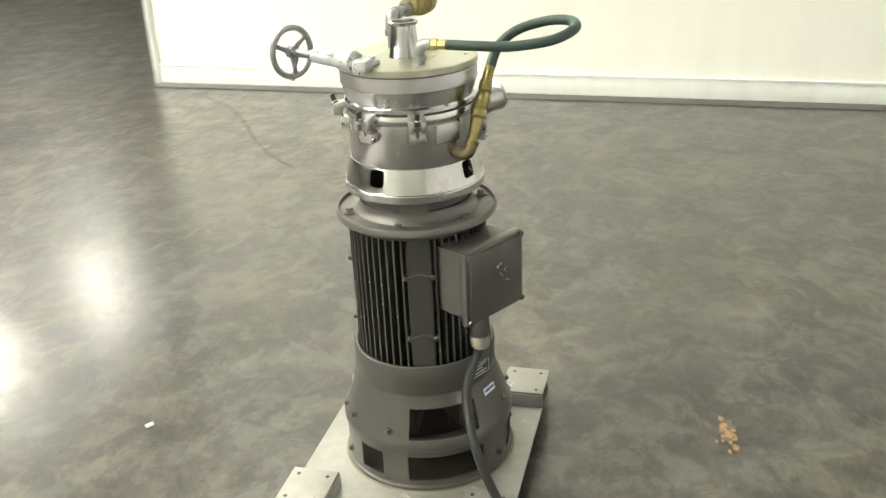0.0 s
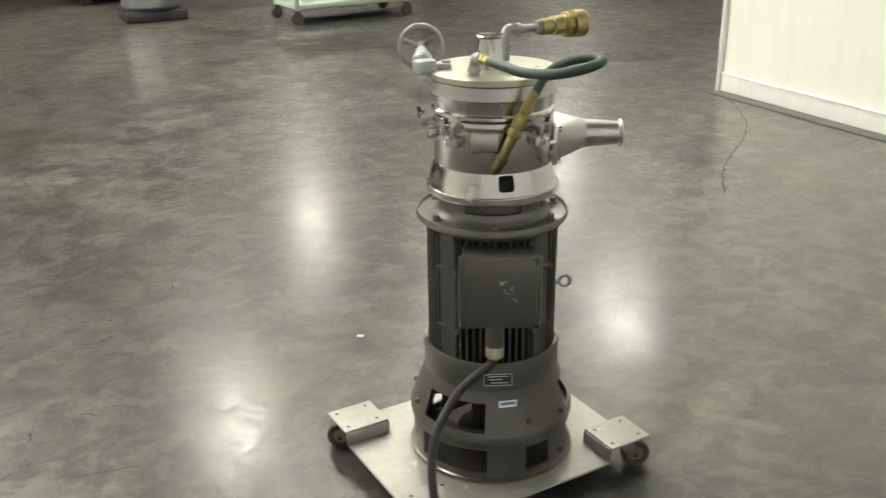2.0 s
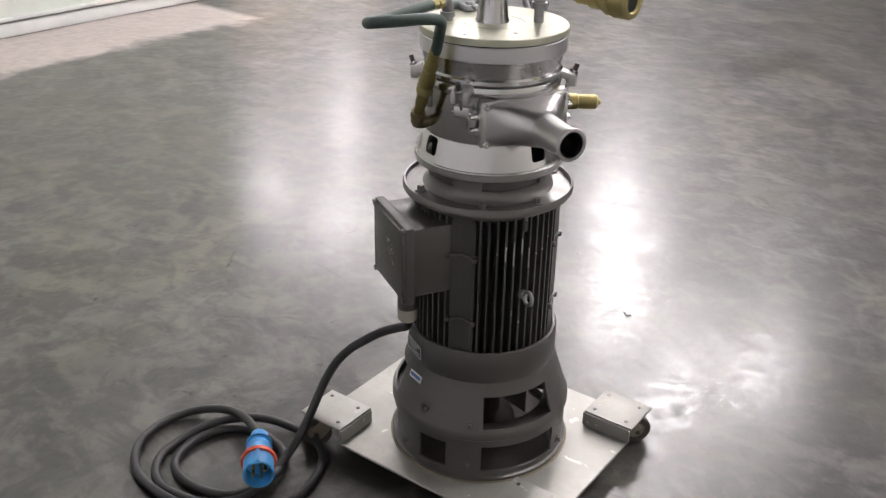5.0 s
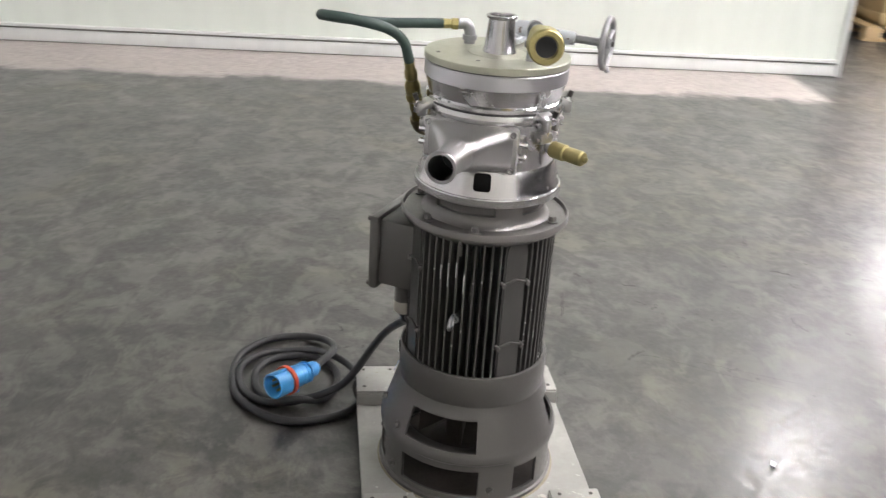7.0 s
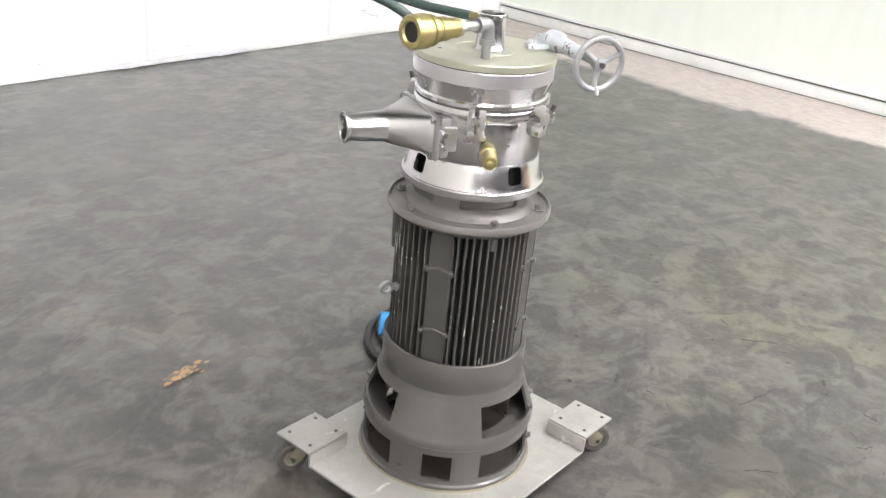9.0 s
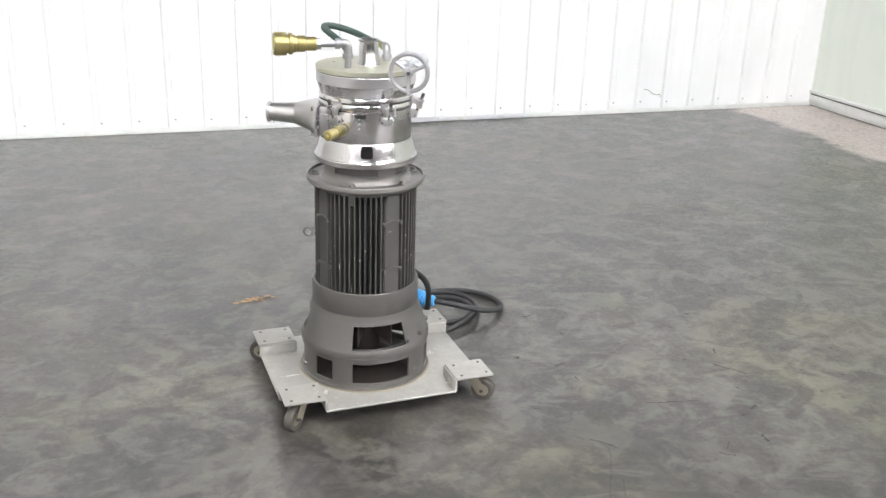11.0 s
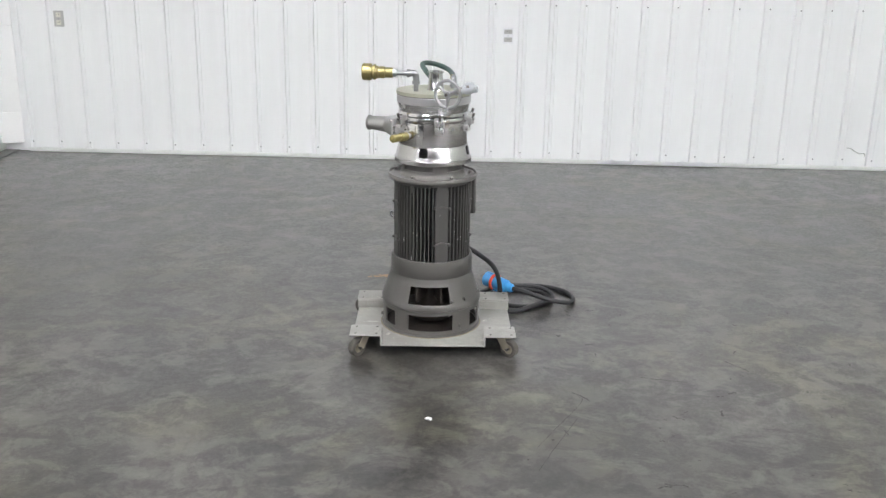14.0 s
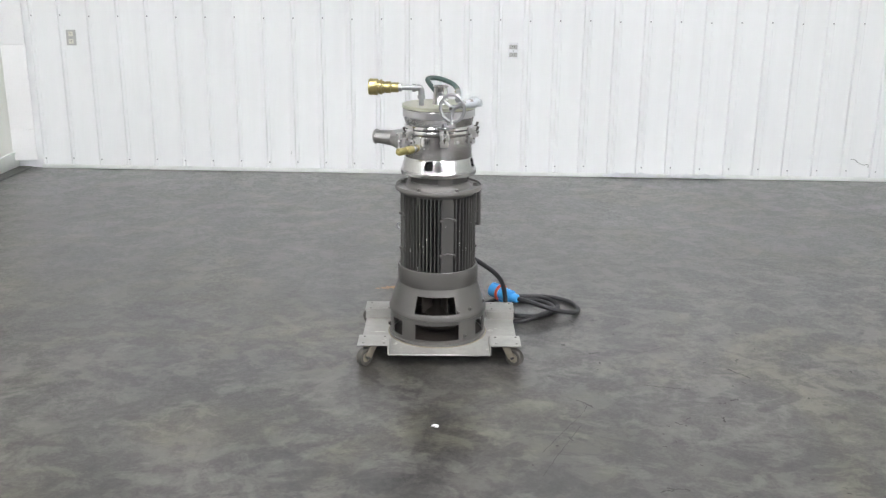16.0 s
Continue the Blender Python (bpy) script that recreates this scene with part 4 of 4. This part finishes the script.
# valve with handwheel
kn, hub = loc(0.138, -0.062, 1.058), loc(0.055, -0.235, 1.056)
d = (hub - kn).normalized()
valve = mp("valve", joined(
    moved(lathe([(0, -0.012), (0.018, -0.012), (0.0225, -0.006), (0.0235, 0.012), (0.0215, 0.030), (0.0185, 0.040), (0.0165, 0.052), (0.0155, 0.085), (0.0145, 0.118), (0.0125, 0.124), (0.0, 0.124)], 28), aim(kn, hub)),
    box(0.052, 0.034, 0.030, 0.010, at=kn + Vector((0.006, 0.022, -0.006)))), WHITE_VALVE, "silver-painted cast valve body with worn patches")
part("valve_foot", moved(joined(box(0.052, 0.030, 0.012, 0.003), moved(lathe([(0, 0), (0.010, 0), (0.010, 0.010), (0, 0.010)], 6), pose(-0.014, 0, 0.002))), Matrix.Translation(loc(0.100, -0.050, 1.047 - B0)) @ Matrix.Rotation(radians(-30), 4, "Z")), WHITE_VALVE, valve, "silver-painted valve foot")
part("stem", moved(lathe([(0, 0.120), (0.0085, 0.120), (0.0085, 0.172), (0.0105, 0.174), (0.0105, 0.198), (0.006, 0.200), (0, 0.200)], 18), Matrix.Translation((0, 0, -B0)) @ aim(kn, hub)), ALLOY, valve)
wheel = lathe([(0.0515 + 0.0065 * math.cos(2 * math.pi * k / 12), 0.0065 * math.sin(2 * math.pi * k / 12)) for k in range(12)], 48, True)
spokes = [moved(lathe([(0, 0.006), (0.0065, 0.006), (0.0048, 0.030), (0.0052, 0.048), (0, 0.048)], 12), Matrix.Rotation(radians(a), 4, "Z") @ Matrix.Rotation(radians(90), 4, "Y")) for a in (25, 145, 265)]
hubm = lathe([(0, -0.010), (0.013, -0.010), (0.0125, 0.008), (0.007, 0.010), (0, 0.010)], 20)
hw = part("handwheel", moved(joined(wheel, *spokes, hubm), Matrix.Translation((0, 0, -B0)) @ aim(hub, hub + d)), WHEEL_GREY, valve, "silver-grey three-spoke handwheel")
part("wheel_nut", moved(lathe([(0, 0.009), (0.006, 0.009), (0.006, 0.015), (0, 0.015)], 6), Matrix.Translation((0, 0, -B0)) @ aim(hub, hub + d)), SCREW, hw)
lev0 = hub - d * 0.022
part("lock_lever", joined(moved(lathe([(0, 0), (0.0035, 0), (0.003, 0.060), (0, 0.060)], 10), Matrix.Translation((0, 0, -B0)) @ aim(lev0, lev0 + Vector((d.x * 0.5, d.y * 0.5, -1)))), moved(lathe([(0, 0.052), (0.0055, 0.054), (0.0055, 0.068), (0, 0.070)], 12), Matrix.Translation((0, 0, -B0)) @ aim(lev0, lev0 + Vector((d.x * 0.5, d.y * 0.5, -1))))), WHEEL_GREY, valve, "short locking lever with pale knob")

# outlet port: saddle, flange plate and tapered nozzle
PA = 155.0
saddle = mp("outlet_saddle", moved(box(0.085, 0.178, 0.088, 0.008), facing(PA, 0.082, 0.8795)), STEEL_MATT, "cast stainless outlet saddle")


def nozzle():
    """Loft from the rounded rectangle of the flange to the round pipe."""
    bm = bmesh.new()
    n, rings = 48, []
    for x, hw_, hh, rnd in ((0.1390, 0.088, 0.042, 0.0), (0.1470, 0.083, 0.0415, 0.08), (0.1700, 0.064, 0.0405, 0.35), (0.1930, 0.0475, 0.038, 0.7), (0.2100, 0.0370, 0.0352, 1.0), (0.2140, 0.0335, 0.0330, 1.0), (0.2180, 0.0325, 0.0325, 1.0), (0.2900, 0.0272, 0.0272, 1.0), (0.2930, 0.0275, 0.0275, 1.0), (0.2955, 0.0315, 0.0315, 1.0), (0.2995, 0.0320, 0.0320, 1.0), (0.3010, 0.0310, 0.0310, 1.0), (0.3010, 0.0250, 0.0250, 1.0), (0.2960, 0.0240, 0.0240, 1.0), (0.2200, 0.0270, 0.0270, 1.0)):
        ring = []
        for k in range(n):
            t = 2 * math.pi * k / n
            c, s = math.cos(t), math.sin(t)
            e = 0.28 + 0.72 * rnd
            sq = (math.copysign(abs(c) ** e, c), math.copysign(abs(s) ** e, s))
            ring.append(bm.verts.new((x, hw_ * sq[0], hh * sq[1])))
        rings.append(ring)
    for a, b in zip(rings, rings[1:]):
        for k in range(n):
            bm.faces.new((a[k], a[(k + 1) % n], b[(k + 1) % n], b[k]))
    bm.faces.new(rings[-1])
    bm.faces.new(rings[0])
    bmesh.ops.recalc_face_normals(bm, faces=bm.faces)
    return bm


mp("outlet_nozzle", moved(nozzle(), facing(PA, 0, 0.8815)), STEEL_MATT, "tapered cast outlet nozzle with pipe lip", angle=26)
mp("nozzle_bore", moved(lathe([(0, 0.2225), (0.0255, 0.2225), (0.0255, 0.224), (0, 0.224)], 24), facing(PA, 0, 0.8815) @ pose(0, 0, 0, 0, 90)), DARK, "dark inside of the nozzle")
op = mp("outlet_flange", moved(box(0.014, 0.196, 0.092, 0.005), facing(PA, 0.132, 0.8795)), STEEL_MATT, "flat outlet flange with four bolts")
for dy in (-0.089, 0.089):
    for dz in (-0.037, 0.037):
        part("flange_bolt", moved(joined(lathe([(0, 0), (0.0065, 0), (0.0065, 0.007), (0.0035, 0.007), (0.0035, 0.004), (0, 0.004)], 14)), Matrix.Translation((0, 0, -B0)) @ facing(PA, 0.139, 0.8795) @ pose(0, dy, dz, 0, 90)), STEEL_BRIGHT, op)
for s in (-1, 1):
    for dz in (-0.012, 0.014):
        part("hinge_pin", moved(lathe([(0, 0), (0.0065, 0), (0.0065, 0.024), (0.0055, 0.026), (0, 0.026)], 14), Matrix.Translation((0, 0, -B0)) @ facing(PA, 0.122, 0.8795 + dz) @ pose(0, s * 0.088, 0, -90 * s)), STEEL_BRIGHT, op)
    part("lug", moved(box(0.030, 0.012, 0.052, 0.004), Matrix.Translation((0, 0, -B0)) @ facing(PA, 0.105, 0.8795) @ pose(0, s * 0.096, 0)), STEEL_MATT, op)

# brass plug on a short pipe
p0, p1 = az(-131, 0.128, 0.872), az(-133, 0.240, 0.868)
mp("drain_stub", moved(lathe([(0, 0), (0.011, 0), (0.011, 0.03), (0, 0.03)], 18), aim(p0, p1)), STEEL_MATT)
mp("drain_coupling", moved(lathe([(0, 0.022), (0.0155, 0.022), (0.0170, 0.026), (0.0170, 0.054), (0.0135, 0.057), (0.0150, 0.062), (0.0155, 0.094), (0.0130, 0.098), (0.0060, 0.099), (0.0060, 0.105), (0, 0.107)], 28), aim(p0, p1)), BRASS, "short brass plug coupling", angle=25)
mp("mount_pad", moved(box(0.012, 0.052, 0.085, 0.003), facing(-128, 0.1335, 0.880)), STEEL, "flat pad welded on the bowl")
dp = mp("data_plate", moved(box(0.003, 0.040, 0.062, 0.0015), facing(-112, 0.1372, 0.888)), STEEL_BRIGHT, "plain steel plate with small rivets")
for dz in (-0.014, 0.0, 0.014):
    part("rivet", moved(lathe([(0, 0), (0.003, 0), (0.002, 0.002), (0, 0.002)], 10), Matrix.Translation((0, 0, -B0)) @ facing(-112, 0.1385, 0.890 + dz) @ pose(0, 0, 0, 0, 90)), STEEL_MATT, dp)
mp("mount_pad", moved(box(0.010, 0.060, 0.040, 0.003), facing(52, 0.1345, 0.900)), STEEL_MATT, "flat pad welded on the bowl")


def clamp_at(a):
    m = facing(a, 0, -0.018)
    c = mp("swing_clamp", moved(joined(
        box(0.036, 0.036, 0.016, 0.005, at=(0.149, 0, 0.955), turn=Matrix.Rotation(0.35, 4, "Y")),
        box(0.018, 0.011, 0.026, 0.004, at=(0.160, -0.0125, 0.946)), box(0.018, 0.011, 0.026, 0.004, at=(0.160, 0.0125, 0.946)),
        box(0.026, 0.034, 0.022, 0.004, at=(0.142, 0, 0.916))), m), STEEL_MATT, "cast stainless swing clamp on the bowl rim")
    part("clamp_bolt", moved(joined(moved(lathe([(0, 0), (0.0042, 0), (0.0042, 0.060), (0, 0.060)], 12), aim((0.148, 0, 0.912), (0.170, 0, 0.972))), moved(lathe([(0, 0), (0.0105, 0), (0.0105, 0.010), (0, 0.010)], 6), aim((0.1625, 0, 0.952), (0.170, 0, 0.972)))), Matrix.Translation((0, 0, -B0)) @ m), STEEL_BRIGHT, c, "bolt with hexagon nut")
    part("clamp_tip", moved(lathe([(0, 0), (0.0052, 0), (0.0052, 0.014), (0, 0.014)], 12), Matrix.Translation((0, 0, -B0)) @ m @ aim((0.1675, 0, 0.964), (0.175, 0, 0.984))), SCREW, c, "dark bolt end")
    part("clamp_pin", moved(lathe([(0, -0.020), (0.0045, -0.020), (0.0045, 0.020), (0, 0.020)], 12), Matrix.Translation((0, 0, -B0)) @ m @ pose(0.149, 0, 0.914, 90)), STEEL_BRIGHT, c)


for a in (-142, -79, -20, 23, 104):
    clamp_at(a)

# ---- power cable and plug ----
cable = empty("power_cable", (0.42, 0.45, 0), "thick black power cable coiled on floor with blue plug", "cable")
CB = Vector((0.42, 0.45, 0))
drop = [(0.0795, 0.1665, 0.402), (0.086, 0.160, 0.377), (0.127, 0.154, 0.351), (0.172, 0.157, 0.323), (0.211, 0.172, 0.292), (0.243, 0.188, 0.262), (0.266, 0.207, 0.228), (0.280, 0.227, 0.190), (0.288, 0.249, 0.148), (0.293, 0.273, 0.105), (0.296, 0.305, 0.062), (0.291, 0.350, 0.036), (0.281, 0.410, 0.020)]
inner = [(0.277, 0.460), (0.300, 0.515), (0.358, 0.545), (0.434, 0.552), (0.495, 0.525), (0.524, 0.465), (0.518, 0.398), (0.478, 0.346), (0.415, 0.322), (0.344, 0.330), (0.292, 0.368)]
middle = [(0.264, 0.435), (0.272, 0.505), (0.322, 0.570), (0.410, 0.598), (0.482, 0.588), (0.536, 0.535), (0.550, 0.460), (0.522, 0.375), (0.452, 0.295), (0.370, 0.256), (0.296, 0.257)]
outer = [(0.237, 0.292), (0.200, 0.355), (0.186, 0.430), (0.211, 0.503), (0.272, 0.568), (0.337, 0.602), (0.432, 0.616), (0.532, 0.604), (0.615, 0.542), (0.644, 0.455)]
back = [(0.626, 0.385, 0.016), (0.575, 0.348, 0.030), (0.512, 0.336, 0.046), (0.440, 0.350, 0.064), (0.385, 0.372, 0.074), (0.345, 0.390, 0.077)]
run = drop + [(x, y, 0.012) for x, y in inner] + [(x, y, 0.014 + 0.016 * (k in (0, 7, 8))) for k, (x, y) in enumerate(middle)] + [(x, y, 0.012) for x, y in outer] + back
part("cable", tube([Vector(p) - CB for p in run], 0.0105, 14, 7), RUBBER, cable)
pb, pf = Vector((0.350, 0.386, 0.076)) - CB, Vector((0.237, 0.488, 0.086)) - CB
PL = (pf - pb).length
plug = part("plug", moved(lathe([(r * 1.1, z) for r, z in [(0, -0.008), (0.014, -0.008), (0.019, 0.0), (0.020, 0.022), (0.0235, 0.026), (0.0235, 0.040), (0.0260, 0.046), (0.0290, 0.085), (0.0290, 0.100), (0.0315, 0.104), (0.0315, PL), (0.0280, PL + 0.001), (0.0270, PL - 0.045), (0, PL - 0.045)]], 28), aim(pb, pf)), BLUE, cable, "blue industrial plug")
part("collar", moved(lathe([(0.030, 0.096), (0.0400, 0.096), (0.0400, 0.107), (0.030, 0.107)], 28, True), aim(pb, pf)), RED, plug, "red ring round the plug")
for z in (0.030, 0.043, 0.060):
    part("grip_ring", moved(lathe([(0.0235, z), (0.0295, z), (0.0305, z + 0.002), (0.0295, z + 0.004), (0.0235, z + 0.004)], 24, True), aim(pb, pf)), BLUE, plug)
part("keyway", moved(box(0.010, 0.012, 0.050, 0.003, at=(0, 0.032, PL - 0.026)), aim(pb, pf)), BLUE, plug)
part("latch", moved(box(0.016, 0.010, 0.030, 0.003, at=(0.012, -0.032, 0.088)), aim(pb, pf)), BLUE, plug)
for k in range(5):
    a = 2 * math.pi * k / 5
    part("pin", moved(lathe([(0, PL - 0.046), (0.0035, PL - 0.046), (0.0035, PL - 0.012), (0, PL - 0.011)], 10), aim(pb, pf) @ pose(0.015 * math.cos(a), 0.015 * math.sin(a), 0)), BRASS, plug, "brass contact pin")


# ---- marks and litter on the floor ----
def splash(length, width, seed, lobes=7):
    rng = random.Random(seed)
    bm = bmesh.new()
    n = 40
    ring = []
    for k in range(n):
        t = 2 * math.pi * k / n
        r = 1 + 0.28 * math.sin(lobes * t + rng.random() * 0.8) * rng.random() + 0.25 * (rng.random() - 0.5)
        ring.append(bm.verts.new((length * 0.5 * r * math.cos(t), width * 0.5 * r * math.sin(t), 0.0012)))
    bm.faces.new(ring)
    return bm


sp = empty("paint_splash", (-0.285, 0.727, 0.003, 0, 0, 5), "smeared splash of orange paint on concrete floor", "paint mark")
part("smear", splash(0.105, 0.042, 3), ORANGE, sp)
for dx, dy, s in ((0.066, 0.016, 0.03), (0.085, 0.0, 0.018), (-0.062, -0.014, 0.026), (0.045, -0.03, 0.014)):
    o = part("drop", splash(s, s * 0.6, int(dx * 900) + 77), ORANGE, sp)
    o.location = (dx, dy, 0)


def chip(x, y, size, mat, label, seed):
    rng = random.Random(seed)
    bm = box(size, size * 0.6, size * 0.3, size * 0.08, seg=1)
    for v in bm.verts:
        v.co += Vector((rng.random() - 0.5, rng.random() - 0.5, 0)) * size * 0.25
    o = part("floor_chip", bm, mat)
    o.matrix_basis = pose(x, y, size * 0.15 + 0.001, 0, 0, rng.random() * 180)
    tagged(o, label, "litter", "bits on the floor")


chip(0.024, -0.803, 0.022, LABEL_WHITE, "small white chip lying on bare concrete", 1)
rng = random.Random(11)
for k in range(22):
    a, r = rng.random() * 2 * math.pi, 0.7 + 3.0 * rng.random()
    px, py = r * math.cos(a), r * math.sin(a) * 0.9
    if W_X + 0.2 < px < E_X - 0.3 and py < N_Y - 0.2:
        chip(px, py, 0.004 + 0.004 * rng.random(), SCUFF if rng.random() < 0.9 else LABEL_WHITE, "tiny crumb of dirt lying on concrete", 100 + k)


def scratch(points, width, mat, label):
    """A thin ragged line scored or smeared on the slab."""
    rng = random.Random(len(points) * 7 + int(abs(points[0][0]) * 1000))
    path = smooth_path([(x, y, 0) for x, y in points], 9)
    bm = bmesh.new()
    sides = []
    for i, p in enumerate(path):
        d = (path[min(i + 1, len(path) - 1)] - path[max(i - 1, 0)]).normalized()
        n = Vector((-d.y, d.x, 0)) * width * (0.25 + 0.75 * rng.random()) * 0.5
        j = Vector((rng.random() - 0.5, rng.random() - 0.5, 0)) * width
        sides.append((bm.verts.new(p + n + j), bm.verts.new(p - n + j)))
    for (a, b), (c, d) in zip(sides, sides[1:]):
        bm.faces.new((a, b, d, c))
    o = part("floor_scratch", bm, mat)
    o.location = (0, 0, 0.0022)
    tagged(o, label, "scratch", "scratches in the floor")


for pts, w in (([(0.549, -0.76), (0.469, -0.937), (0.39, -1.131)], 0.003), ([(0.392, -0.983), (0.48, -0.813), (0.574, -0.633), (0.565, -0.575)], 0.003),
               ([(1.0, -0.432), (0.917, -0.419), (0.826, -0.399)], 0.006), ([(-3.475, -2.80), (-3.10, -2.25), (-2.75, -1.93), (-2.4, -1.673), (-2.049, -1.316)], 0.014),
               ([(0.685, -0.078), (0.642, -0.091)], 0.010), ([(0.609, -0.618), (0.55, -0.551)], 0.009), ([(1.268, -0.319), (1.198, -0.217)], 0.010),
               ([(1.227, -1.262), (1.202, -1.323)], 0.012), ([(0.847, -1.194), (0.778, -1.188)], 0.010), ([(1.231, -1.275), (1.187, -1.341)], 0.012)):
    scratch(pts, w, SCUFF, "thin dark scratch scored across the concrete floor")
rng = random.Random(21)
for k in range(60):
    x, y = 0.45 + 1.3 * rng.random(), -1.7 + 2.1 * rng.random()
    a, ln = rng.random() * 6.28, 0.008 + 0.04 * rng.random() ** 2
    scratch([(x, y), (x + ln * math.cos(a), y + ln * math.sin(a))], 0.004 + 0.008 * rng.random(), SCUFF, "short dark scuff on the concrete floor")


# ---- far things in the hall ----
def cart(m):
    o = empty("work_cart", m, "pale green steel cart on castors", "cart")
    for x in (-0.6, 0.6):
        for y in (-0.28, 0.28):
            part("leg", box(0.04, 0.04, 0.66, 0.004, at=(x, y, 0.45)), CART_GREEN, o)
            part("castor", joined(moved(lathe([(0, -0.02), (0.055, -0.02), (0.06, -0.012), (0.06, 0.012), (0.055, 0.02), (0, 0.02)], 20), pose(x, y, 0.06, 90)), box(0.05, 0.05, 0.02, at=(x, y, 0.125))), TYRE, o)
    part("lower_shelf", box(1.24, 0.60, 0.045, 0.005, at=(0, 0, 0.17)), CART_GREEN, o)
    part("top", box(1.30, 0.66, 0.05, 0.006, at=(0, 0, 0.80)), CART_GREEN, o)
    return o


cart(pose(-2.66, -7.5, 0, 0, 0, 2))
tk = empty("drum_machine", (-0.95, -8.45, 0), "grey drum-shaped machine on a dark frame", "machine")
part("base", box(0.62, 0.5, 0.10, 0.02, at=(0, 0, 0.05)), DARK_PAINT, tk)
part("drum", lathe([(0, 0.10), (0.26, 0.10), (0.30, 0.14), (0.30, 0.62), (0.27, 0.70), (0, 0.72)], 40), ALLOY, tk)
part("rim", lathe([(0.30, 0.55), (0.32, 0.55), (0.32, 0.60), (0.30, 0.60)], 40, True), ALLOY, tk)
for k, (x, y, sx, sy, sz) in enumerate(((-4.9, -9.6, 1.4, 1.2, 1.7), (1.6, -10.6, 1.8, 1.1, 1.5), (-0.9, -10.4, 1.2, 1.0, 1.9), (4.6, -11.8, 1.5, 1.3, 1.6))):
    c = empty("stored_machine", (x, y, 0, 0, 0, 7 * k), "dark covered machine standing far off in the hall", "machine", "stored machines")
    part("body", box(sx, sy, sz, 0.05, at=(0, 0, sz / 2 + 0.10)), DARK_PAINT, c)
    for ux in (-1, 1):
        for uy in (-1, 1):
            part("foot", box(0.1, 0.1, 0.101, 0.01, at=(ux * (sx / 2 - 0.1), uy * (sy / 2 - 0.1), 0.05)), DARK_PAINT, c)


def pallet():
    o = empty("pallet", (0, 0, 0), "pale wooden pallet standing on the hall floor", "pallet", "stored pallets")
    for y in (-0.45, 0, 0.45):
        for x in (-0.52, 0, 0.52):
            part("block", box(0.14, 0.10, 0.09, 0.004, at=(x, y, 0.065)), WOOD, o)
        part("runner", box(1.2, 0.10, 0.02, 0.003, at=(0, y, 0.01)), WOOD, o)
    for k in range(7):
        part("board", box(0.12, 1.0, 0.02, 0.003, at=(-0.54 + 0.18 * k, 0, 0.12)), WOOD, o)
    return o


pal = pallet()
pal.matrix_basis = pose(6.45, -4.55, 0, 0, 0, 90)
copy_thing(pal, pose(6.45, -5.80, 0, 0, 0, 90))
for y, h in ((-4.55, 0.9), (-5.8, 0.7)):
    cr = empty("wooden_crate", (6.45, y, 0.131), "plain pale wooden crate on a pallet", "crate", "crates on pallets")
    part("body", box(0.9, 0.9, h, 0.01, at=(0, 0, h / 2)), WOOD, cr)
    for dz in (0.06, h - 0.06):
        part("batten", box(0.93, 0.93, 0.07, 0.004, at=(0, 0, dz)), WOOD, cr)
